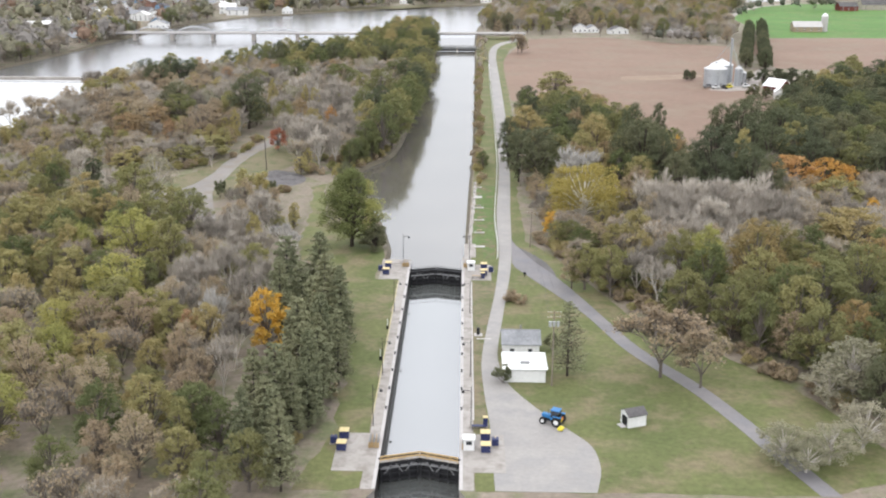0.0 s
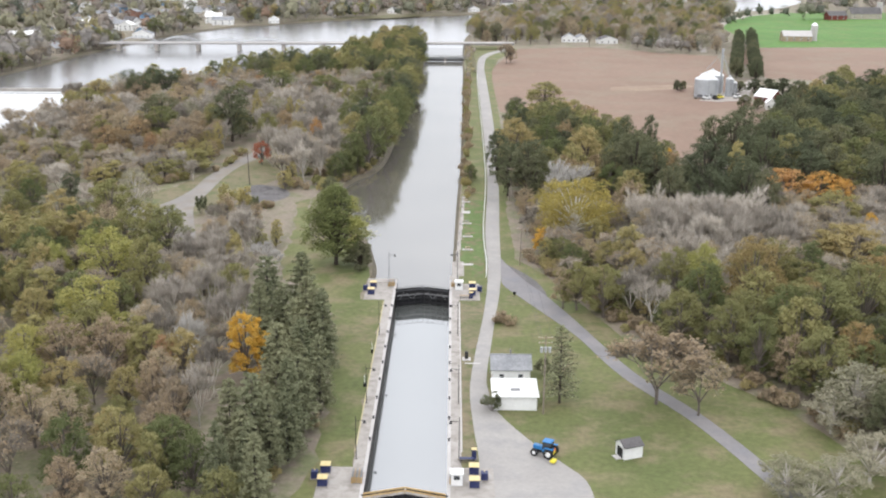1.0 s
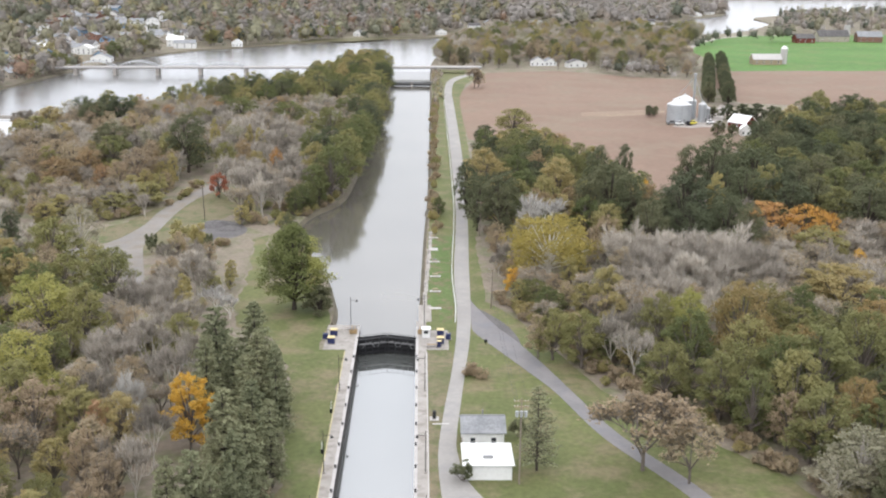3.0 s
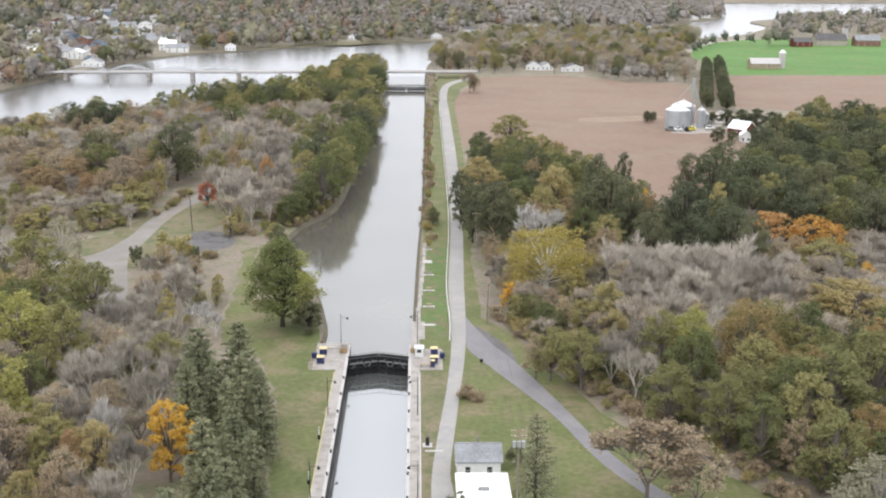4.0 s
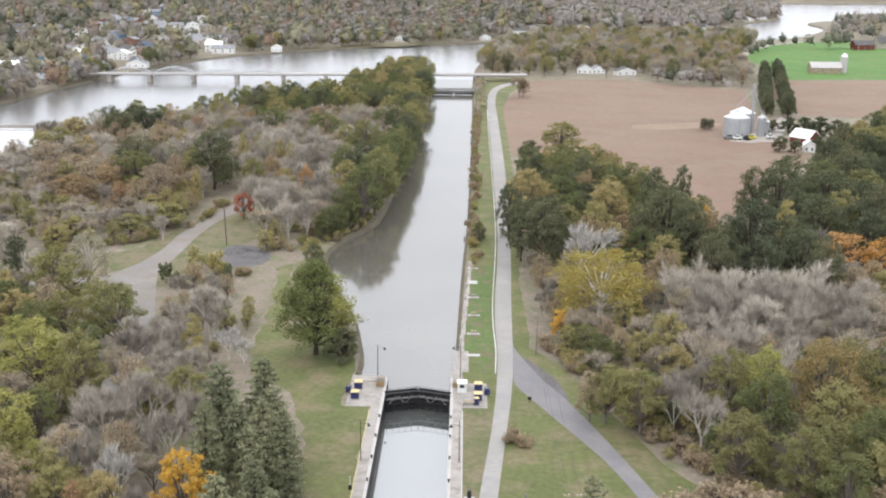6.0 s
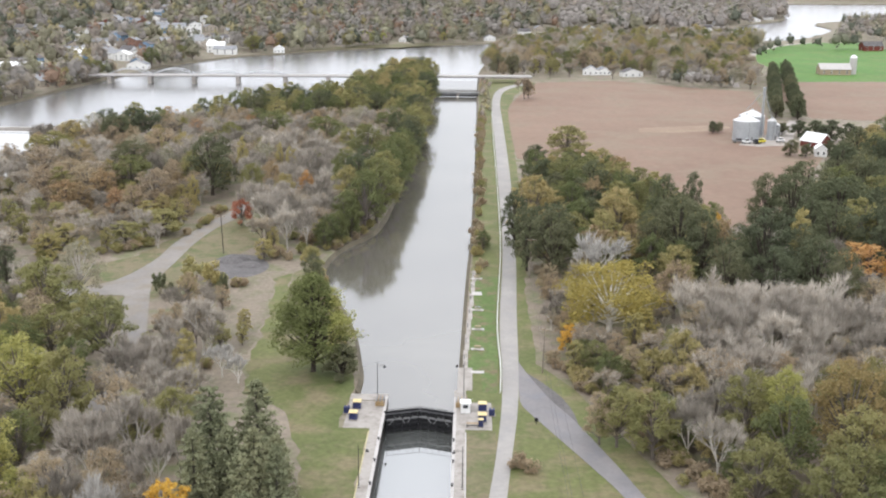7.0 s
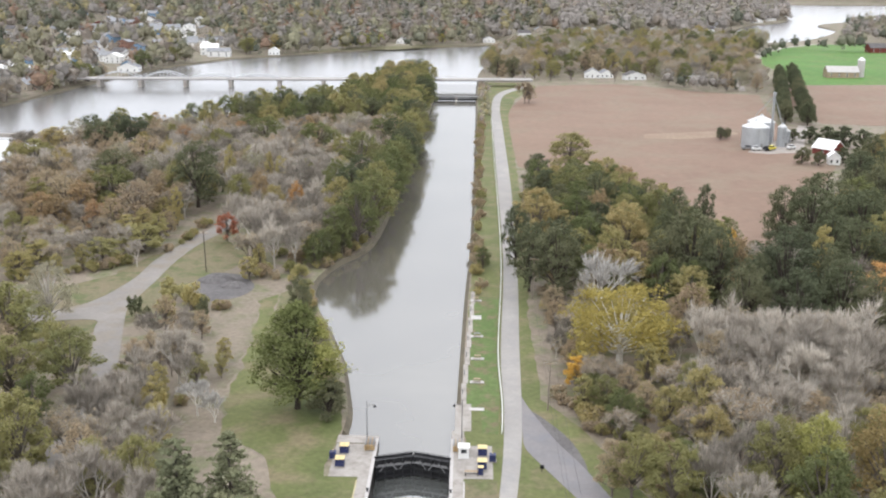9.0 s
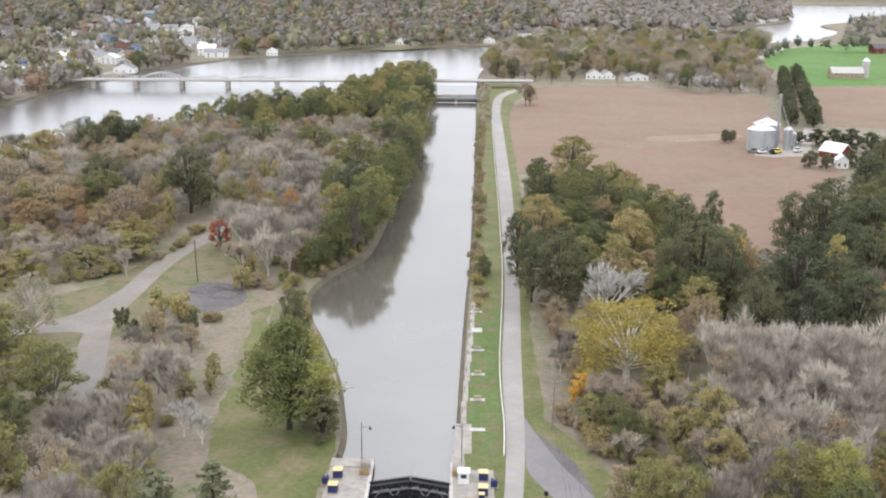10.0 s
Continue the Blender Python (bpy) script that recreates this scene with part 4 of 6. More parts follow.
POLES = [(24.8, 202, 15.8), (25.9, 297.6, 10.5), (26.8, 371, 11.5), (29.5, 480, 11)]
pole(*POLES[0], arms=2, can=True)
pole(*POLES[1], lean=1.5)
pole(*POLES[2], lean=1.5)
pole(*POLES[3])
pole(-65, 392, 12, mat="dark_pole", lean=-1.5)
pole(-117, 385, 10)
for dx in (-1.1, 1.1, 0):
    for (xa, ya, ha), (xb, yb, hb) in zip(POLES, POLES[1:]):
        bm = bmesh.new()
        drop = 0 if dx else 2.3
        sweep(bm, [(xa + (xb - xa) * k / 12 + dx, ya + (yb - ya) * k / 12, ha + (hb - ha) * k / 12 - 0.2 - drop - 5.5 * k / 12 * (1 - k / 12)) for k in range(13)], 0.02, 4)
        tagged(part("power_line", bm, M["steel_black"]), "thin black overhead power line", "cable", "power lines")
ladder = thing("sign_post", pose(23.0, 270.5, 0.03), "small dark post box in the grass", "post")
pipe("post", M["dark_pole"], ladder, (0, 0, 0), (0, 0, 1.0), 0.06)
piece("box", M["dark"], ladder, (-0.35, -0.25, 0.7, 0.35, 0.25, 1.3), bevel=0.03)


# ---------------------------------------------------------------- farm
def grain_bin(x, y, r, h, rh):
    g = thing("grain_bin", pose(x, y, 0.05), "round galvanised steel grain bin with a conical roof", "grain bin", "grain bins")
    bm = bmesh.new()
    k = max(3, int(h / 1.1))
    zs = [v for i in range(k) for v in (i * h / k, (i + 0.9) * h / k)] + [h]
    sweep(bm, [(0, 0, z) for z in zs], [r * (1.0 if i % 2 == 0 else 0.988) for i in range(len(zs))], 28)
    part("wall", bm, M["bin"], g)
    bm = bmesh.new()
    tube(bm, (0, 0, h), (0, 0, h + rh), r + 0.15, 0.5, 28)
    part("roof", bm, M["bin_roof"], g, "pale conical roof")
    pipe("cap", M["bin"], g, (0, 0, h + rh), (0, 0, h + rh + 0.5), 0.55, n=12)
    piece("ladder", M["steel_grey"], g, (-0.25, -r - 0.15, 0, -0.2, -r - 0.05, h), (0.2, -r - 0.15, 0, 0.25, -r - 0.05, h))
    piece("door", M["steel_grey"], g, (1.2, -r - 0.08, 0.2, 2.2, -r * 0.93, 2.2))


grain_bin(148.4, 622, 6.5, 9.6, 3.0)
grain_bin(155.6, 640, 6.6, 9.6, 3.0)
grain_bin(161.2, 622, 2.2, 9.5, 1.4)
grain_bin(166.0, 633, 2.4, 6.0, 1.3)
leg = thing("grain_elevator", pose(157.2, 626, 0.05), "tall slim grain elevator leg with guy wires", "elevator")
for a in (-0.3, 0.3):
    for b in (-0.3, 0.3):
        pipe("leg", M["bin"], leg, (a, b, 0), (a, b, 25), 0.2, n=6)
for k in range(12):
    piece("frame", M["bin"], leg, (-0.36, -0.36, 1 + k * 2, 0.36, 0.36, 1.18 + k * 2))
piece("head", M["bin"], leg, (-0.7, -0.6, 24, 0.7, 0.6, 25.8), bevel=0.2)
pipe("trunking", M["bin"], leg, (0, 0, 24), (-7, 5, 13.8), 0.13)
pipe("spout", M["bin"], leg, (0, 0, 24), (3.8, -4, 10.6), 0.13)
for a, b in ((-12, -8), (9, -12), (12, 6)):
    pipe("guy_wire", M["steel_grey"], leg, (0, 0, 23), (a, b, 0.1), 0.05, n=4)


def machine(x, y, turn, mat, label, l=4.2):
    m = thing("farm_vehicle", pose(x, y, 0.06, 0, 0, turn), label, "vehicle", "farm vehicles")
    piece("body", M[mat], m, (-l / 2, -0.9, 0.6, l / 2, 0.9, 1.5), bevel=0.12)
    piece("cab", M["glass"], m, (-l * 0.2, -0.8, 1.5, l * 0.22, 0.8, 2.2), bevel=0.1)
    piece("cab_roof", M[mat], m, (-l * 0.2, -0.8, 2.2, l * 0.2, 0.8, 2.3), bevel=0.04)
    for a in (-l * 0.32, l * 0.32):
        for s in (-1, 1):
            w = pipe("wheel", M["tyre"], m, (a, s * 0.72, 0.42), (a, s * 0.96, 0.42), 0.42, n=14)
            pipe("rim", M["bin"], w, (a, s * 0.95, 0.42), (a, s * 0.98, 0.42), 0.22, n=10)


machine(146, 609, 10, "white", "white pickup parked by the grain bins")
machine(150.5, 608.5, 95, "steel_black", "dark vehicle parked by the grain bins")
machine(153.5, 610.5, 40, "yellow", "yellow farm machine beside the grain bins", 5.5)
machine(163.8, 614, 30, "white", "white vehicle parked in the farm yard")
machine(142.5, 611, 0, "steel_grey", "grey trailer beside the grain bins", 6)

b1 = house(178, 603, 9.5, 11, 3.0, 3.6, "red_barn", "white_roof", turn=38, name="barn", label="red barn with a white gable roof", along="y", wins=2)
b2 = house(172, 577, 5, 6, 3.6, 2.0, "white", "white_roof", turn=-10, name="house", label="small white farmhouse among the trees", along="y", wins=2)
house(297, 950, 24, 11, 4.6, 4.0, "timber", "concrete_edge", turn=0, name="barn", label="long barn with a pale roof on the pasture", wins=4)
silo = thing("silo", pose(313, 953, 0), "tall white concrete silo with a domed cap", "silo")
pipe("tower", M["concrete_edge"], silo, (0, 0, 0), (0, 0, 13), 2.8, n=20)
pipe("cap", M["white_roof"], silo, (0, 0, 13), (0, 0, 15.2), 2.9, 0.8, n=20)
house(411, 1190, 20, 12, 5, 4, "red_barn", "dark_roof", turn=6, name="barn", label="red barn with a dark roof", wins=3)
house(447, 1208, 34, 13, 6, 6, "tan", "dark_roof", turn=6, name="barn", label="large weathered tan barn with a dark roof", wins=4)
house(486, 1206, 26, 14, 6, 5, "brick", "grey_roof", turn=-4, name="barn", label="brown barn with a grey gable roof", wins=4)
pipe("silo", M["concrete_edge"], None, (466, 1215, 0), (466, 1215, 17), 3.2, n=16)
tagged(bpy.data.objects["silo.001"], "pale concrete silo behind the barns", "silo")


# ---------------------------------------------------------------- road bridge, guard gate
br = thing("road_bridge", pose(0, 0, 0), "long pale road bridge on concrete piers with low arches", "bridge")
A, B = Vector((-266, 846, 4.6)), Vector((54, 867, 4.6))
u = (B - A).normalized()
turn = math.degrees(math.atan2(u.y, u.x))
mb = Matrix.Translation(A) @ Matrix.Rotation(radians(turn), 4, "Z")
length = (B - A).length


def bridge_piece(name, mat, *boxes):
    bm = bmesh.new()
    for b in boxes:
        box(bm, *b, m=mb)
    return part(name, bm, M[mat], br)


bridge_piece("deck", "concrete_edge", (0, -4.5, -0.5, length, 4.5, 0.1))
bridge_piece("girder", "steel_grey", (0, -4.0, -1.0, length, -3.6, -0.5))
bridge_piece("girder", "steel_grey", (0, 3.6, -1.0, length, 4.0, -0.5))
bridge_piece("parapet", "concrete_edge", (0, -4.6, 0.1, length, -4.4, 0.5))
bridge_piece("parapet", "concrete_edge", (0, 4.4, 0.1, length, 4.6, 0.5))
for x in (-246, -218, -187, -156, -122.5, -92, -62, -18.5, 17):
    k = (x - A.x) / u.x
    bridge_piece("pier", "concrete", (k - 1.3, -4.2, -9, k + 1.3, 4.2, -1.0))
for k in range(4):
    x0 = (-247 + k * 31.3 - A.x) / u.x
    for yy in (-4.3, 4.3):
        line = [mb @ Vector((x0 + i / 12 * 29.5, yy, 0.3 + 4 * i / 12 * (1 - i / 12) * (4.2 if k < 2 else 2.6))) for i in range(13)]
        for p in line[1:12]:
            pipe("hanger", M["bin"], br, tuple(p), (p.x, p.y, 4.7), 0.1, n=4)
        bm = bmesh.new()
        sweep(bm, [tuple(p) for p in line], 0.3)
        part("arch", bm, M["bin"], br, "pale arched rib with hangers")

gg = thing("guard_gate", pose(1, 790, 0), "low steel guard gate beam across the canal", "guard gate")
piece("beam", M["steel_grey"], gg, (-15, -1.4, 0.3, 15, 1.4, 1.6), bevel=0.1)
piece("deck", M["steel_grey"], gg, (-15, -1.7, 1.6, 15, 1.7, 1.85))
piece("gate_panel", M["steel_black"], gg, (-14, -0.4, -0.9, 14, 0.4, 0.3))
for x in (-15.5, 0, 14.3):
    piece("pier", M["concrete"], gg, (x, -2.2, -6, x + 1.2, 2.2, 1.6))
piece("handrail", M["steel_grey"], gg, (-15, -1.7, 2.7, 15, -1.62, 2.8), (-15, 1.62, 2.7, 15, 1.7, 2.8))

# ---------------------------------------------------------------- houses of the town and the far banks
rng = random.Random(11)
HOMES = []
WALLS = ("white", "white", "white", "tan", "brick", "blue_siding", "tan")
ROOFS = ("grey_roof", "dark_roof", "dark_roof", "grey_roof", "grey_roof")


def town_house(x, y, w, d, h, wall, roof, turn):
    HOMES.append((x, y, w))
    words = {"white": "white", "tan": "tan", "brick": "brown brick", "blue_siding": "blue", "red_barn": "red"}
    roofs = {"grey_roof": "grey", "dark_roof": "dark", "white_roof": "white"}
    house(x, y, w, d, h, rng.uniform(2.2, 3.4), wall, roof, turn, name="house", label=words[wall] + " town house with a " + roofs[roof] + " gable roof, among trees", group="town houses", wins=3, chimney=rng.random() < 0.4, z=rise(x, y) - 0.1, along=rng.choice("xy"), far=True)


for x, y, w, d, h, wall, roof in ((-285, 1002, 13, 10, 5.5, "white", "white_roof"), (-252, 935, 16, 9, 4, "white", "grey_roof"), (-258, 950, 9, 8, 4.5, "blue_siding", "grey_roof"), (-268, 1028, 12, 10, 5, "white", "grey_roof"), (-213, 1072, 20, 11, 5, "white", "grey_roof"), (-226, 1092, 16, 12, 6.5, "white", "white_roof"), (-238, 1120, 14, 12, 7, "tan", "white_roof"), (-258, 1158, 14, 12, 6, "white", "grey_roof"), (-168, 1094, 10, 8, 4, "white", "white_roof"), (-333, 902, 34, 16, 5, "tan", "white_roof"), (-309, 882, 16, 10, 5, "white", "grey_roof"), (-347, 1019, 14, 10, 6, "white", "grey_roof"), (-322, 1008, 13, 10, 6, "white", "white_roof"), (-400, 1330, 20, 12, 7, "red_barn", "dark_roof"), (-388, 1336, 12, 10, 9, "white", "grey_roof"), (-299, 1310, 14, 10, 10, "white", "grey_roof"), (-240, 1200, 14, 11, 6, "white", "dark_roof")):
    town_house(x, y, w, d, h, wall, roof, rng.uniform(-25, 25))
for x, y in ((-320, 851), (-341, 933), (-284, 812), (-345, 1007), (-342, 1041), (-320, 1021), (-309, 1034), (-293, 1013), (-294, 1047), (-282, 1042), (-285, 1158), (-308, 1318), (-399, 1046), (-352, 1556), (-428, 1175), (-401, 1304), (-409, 1217), (-365, 1358)):
    town_house(x, y, rng.uniform(10, 15), rng.uniform(8, 11), rng.uniform(4, 6.5), rng.choice(("white", "white", "tan")), rng.choice(ROOFS), rng.uniform(-40, 40))
for k in range(74):
    x, y = rng.uniform(-520, -190), rng.uniform(900, 1650)
    if x > -0.17 * y - 30 or inside(x, y, HOLE) or inside(x + 15, y, HOLE):
        x -= 120
    town_house(x, y, rng.uniform(9, 15), rng.uniform(8, 11), rng.uniform(4, 6.5), rng.choice(WALLS), rng.choice(ROOFS), rng.uniform(-40, 40))
for x, y, w in ((103, 928, 12), (113, 930, 10), (133, 918, 16), (188, 1300, 14), (30, 1262, 12), (70, 1330, 14), (-60, 1240, 10), (150, 1410, 18), (235, 1440, 14), (305, 1470, 13), (340, 1560, 15), (420, 1690, 16), (455, 1750, 14), (176, 905, 13), (90, 1380, 12)):
    town_house(x, y, w, rng.uniform(7, 9), rng.uniform(3.2, 4.4), rng.choice(("white", "white", "tan")), rng.choice(ROOFS), rng.uniform(-15, 15))


# ---------------------------------------------------------------- trees
def blades(g, c, size, up=0.35, long=1.0, out=None, wide=0.62):
    """Leaf blades, one four-sided blade at each centre, turned at random, leaning up or along out."""
    n = len(c)
    nrm = g.normal(size=(n, 3))
    nrm[:, 2] = np.abs(nrm[:, 2]) + up
    if out is not None:
        nrm = nrm * 0.75 + out * 1.1
    nrm /= np.linalg.norm(nrm, axis=1)[:, None] + 1e-9
    t = np.cross(nrm, g.normal(size=(n, 3)))
    t /= np.linalg.norm(t, axis=1)[:, None] + 1e-9
    b = np.cross(nrm, t)
    s = size * g.uniform(0.6, 1.3, (n, 1))
    v = np.stack([c + t * s * long, c + b * s * wide, c - t * s * long, c - b * s * wide], 1).reshape(-1, 3)
    return v, np.arange(4 * n).reshape(n, 4)


def wood(limbs, material, parent, name="trunk", n=6):
    bm = bmesh.new()
    for a, b, r0, r1 in limbs:
        tube(bm, a, b, r0, r1, n if r0 > 0.12 else 4, False)
    return part(name, bm, material, parent)


def clumps(g, k, h, r, base):
    """Centres and radii of leaf clumps that fill a low, uneven crown."""
    d = g.normal(size=(k, 3))
    d /= np.linalg.norm(d, axis=1)[:, None]
    top = h - base
    lump = 1 + 0.22 * np.sin(3 * np.arctan2(d[:, 1], d[:, 0]) + g.uniform(0, 6)) * (1 - np.abs(d[:, 2]))
    c = d * (g.uniform(0.45, 1.0, k) ** 0.6 * lump)[:, None] * np.array([r, r, top * 0.5]) * 0.82
    c[:, 2] += base + top * 0.52
    return c, r * g.uniform(0.2, 0.36, k)


def boughs(g, n, sub, h, r, base, peak=0.42, point=1.0):
    """A crown as boughs that each carry smaller sprays: centres and radii of the sprays, and the boughs' ends.
    peak: the height of the widest part; point: above 1 the top draws in like a cone."""
    cs, rs, ends = [], [], []
    for k in range(n):
        t = ((k + g.uniform(0.1, 0.9)) / n) ** 0.8
        a = k * 2.39996 + g.uniform(-0.5, 0.5)
        q = (t - peak) / (1 - peak) if t > peak else (peak - t) / peak * 0.75
        wide = max(0.08, 1 - abs(q) ** 2.6) ** (0.5 * point) * g.uniform(0.8, 1.08)
        br = r * g.uniform(0.3, 0.42) * (0.6 + 0.4 * wide)
        reach = max(0.0, wide * r - br * 0.55) * g.uniform(0.72, 1.0)
        e = np.array([math.cos(a) * reach, math.sin(a) * reach, base + br * 0.5 + t * (h - base - br * 1.45)])
        ends.append(e)
        d = g.normal(size=(sub, 3))
        d[:, 2] += 0.35
        d /= np.linalg.norm(d, axis=1)[:, None]
        cs.append(e + d * (br * g.uniform(0.35, 0.85, (sub, 1))) * np.array([1.05, 1.05, 0.8]))
        rs.append(br * g.uniform(0.26, 0.46, sub))
    return np.concatenate(cs), np.concatenate(rs), ends


def broadleaf(g, h, r, base, leaves, size, leaf, bark, label, name="broadleaf_tree", n=22, sub=9, open_=0.0, peak=0.42, point=1.0, side=None, limb=1.0):
    """A broadleaf tree; side: another leaf material for the sprays that face +x, high up."""
    t = thing(name, pose(0, 0, 0), label, "tree")
    c, cr, ends = boughs(g, n, sub, h, r, base, peak, point)
    cr = cr * (1 - open_)
    per = np.maximum(1, (leaves * cr ** 2 / np.sum(cr ** 2)).astype(int))
    i = np.repeat(np.arange(len(c)), per)
    d = g.normal(size=(len(i), 3))
    d[:, 2] += 0.3
    d /= np.linalg.norm(d, axis=1)[:, None]
    p = c[i] + d * (cr[i] * g.uniform(0.5, 1.25, len(i)))[:, None] * np.array([1.1, 1.1, 0.8])
    keep_ = p[:, 2] > 0.35
    p, d = p[keep_], d[keep_]
    v, f = blades(g, p, size, out=d)
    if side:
        on_side = ((p[:, 0] > r * 0.42) & (p[:, 2] > h * 0.35)).astype(int)
        raw("crown", v, f, [leaf, side], t, idx=on_side)
    else:
        raw("crown", v, f, [leaf], t)
    limbs = [((0, 0, -0.3), (0.1, 0, base * 0.9 + 0.6), r * 0.07, r * 0.052), ((0.1, 0, base * 0.9 + 0.6), (0.2, 0.1, h * 0.8), r * 0.052, 0.05)]
    for e in ends:
        z = base * 0.7 + 0.35 * max(0.3, e[2] - base)
        m = (e[0] * 0.5, e[1] * 0.5, (z + e[2]) * 0.5 + 0.3)
        limbs += [((0.1, 0.02, z), m, r * 0.03 * limb, r * 0.022 * limb), (m, tuple(e), r * 0.022 * limb, 0.04)]
    wood(limbs, bark, t)
    return t


def grow(g, a, d, length, rad, depth, limbs, tips):
    """Branches that fork until they are twigs."""
    b = a + d * length
    limbs.append((tuple(a), tuple(b), rad, rad * 0.68))
    if depth == 0:
        tips.append((a, b))
        return
    for k in range(3 if depth > 1 else 4):
        s = g.normal(size=3) * 0.5
        s[2] += 0.32
        e = d + s
        e /= np.linalg.norm(e)
        grow(g, a + (b - a) * g.uniform(0.55, 1.0), e, length * g.uniform(0.6, 0.82), rad * 0.6, depth - 1, limbs, tips)


def bare_tree(g, h, twigs, leaf, bark, label, some=0, some_leaf=None, width=0.045, name="bare_tree"):
    t = thing(name, pose(0, 0, 0), label, "tree")
    limbs, tips = [], []
    limbs.append(((0, 0, -0.3), (0, 0, h * 0.22), h * 0.018, h * 0.015))
    for k in range(4):
        d = np.array([math.cos(k * 1.6 + g.uniform(-0.4, 0.4)) * 0.5, math.sin(k * 1.6 + g.uniform(-0.4, 0.4)) * 0.5, 1.0])
        grow(g, np.array([0, 0, h * g.uniform(0.12, 0.24)]), d / np.linalg.norm(d), h * 0.27, h * 0.011, 3, limbs, tips)
    wood([q for q in limbs if q[2] > 0.022], bark, t, n=5)
    i = g.integers(0, len(tips), twigs)
    a = np.array([q[0] for q in tips])[i]
    b = np.array([q[1] for q in tips])[i]
    s = a + (b - a) * g.uniform(0.0, 1.0, (twigs, 1))
    d = (b - a) / np.linalg.norm(b - a, axis=1)[:, None] + g.normal(size=(twigs, 3)) * 0.38
    d[:, 2] += 0.5
    d /= np.linalg.norm(d, axis=1)[:, None]
    e = s + d * g.uniform(0.06, 0.14, (twigs, 1)) * h
    w = np.cross(d, g.normal(size=(twigs, 3)))
    w /= np.linalg.norm(w, axis=1)[:, None]
    v = np.stack([s - w * width, s + w * width, e + w * width * 0.3, e - w * width * 0.3], 1).reshape(-1, 3)
    f = np.arange(4 * twigs).reshape(twigs, 4)
    raw("crown", v, f, [leaf], t)
    if some:
        j = g.integers(0, len(e), some)
        v, f = blades(g, e[j] + g.normal(size=(some, 3)) * 0.25, 0.27)
        tagged(raw("leaf_cover", v, f, [some_leaf], t, label="sparse brown leaves"), kind="stuff")
    return t


def pine(g, h, r, leaves, leaf, label):
    t = thing("pine_tree", pose(0, 0, 0), label, "tree")
    limbs = [((0, 0, -0.3), (0, 0, h * 0.96), r * 0.075, 0.05)]
    cs, rs = [], []
    z = h * 0.12
    while z < h:
        q = 1 - z / h
        n = 5 + int(5 * q)
        for k in range(n):
            a = k * math.tau / n + g.uniform(-0.5, 0.5)
            reach = r * (q ** 0.5) * g.uniform(0.7, 1.15) + 0.3
            tip = np.array([math.cos(a) * reach, math.sin(a) * reach, z + reach * g.uniform(-0.05, 0.28)])
            limbs.append(((0, 0, z), tuple(tip), 0.07, 0.03))
            for m in (0.45, 0.75, 1.0):
                cs.append(np.array([0, 0, z]) * (1 - m) + tip * m)
                rs.append(0.32 * r * (0.4 + q) * g.uniform(0.5, 0.85))
        z += h * 0.052 * g.uniform(0.8, 1.2)
    cs, rs = np.array(cs), np.array(rs)
    i = g.integers(0, len(cs), leaves)
    d = g.normal(size=(leaves, 3))
    d /= np.linalg.norm(d, axis=1)[:, None]
    p = cs[i] + d * (rs[i] * g.uniform(0.3, 1.0, leaves))[:, None] * np.array([1, 1, 0.55])
    v, f = blades(g, p, 0.27, up=0.5, long=1.3, wide=0.5)
    raw("crown", v, f, [leaf], t)
    wood(limbs, M["dark_bark"], t, n=5)
    return t


def shrub(g, h, r, leaves, leaf, label):
    t = thing("shrub", pose(0, 0, 0), label, "shrub")
    c, cr = clumps(g, 16, h, r, 0.1)
    i = g.integers(0, 16, leaves)
    d = g.normal(size=(leaves, 3))
    d /= np.linalg.norm(d, axis=1)[:, None]
    p = c[i] + d * (cr[i] * 1.25 * g.uniform(0.4, 1.0, leaves))[:, None]
    p[:, 2] = np.maximum(p[:, 2], 0.1)
    v, f = blades(g, p, 0.26, out=d)
    raw("foliage", v, f, [leaf], t)
    wood([((0, 0, -0.2), tuple(q * 0.9), 0.06, 0.02) for q in c[:7]], M["bark"], t, "stem", 4)
    return t


g = np.random.default_rng(5)
PROTO = {}


def keep(key, ob, h, r):
    """A pattern tree with its height and crown radius."""
    PROTO.setdefault(key, []).append((ob, h, r))
    ob.location = (0, -350, 0)


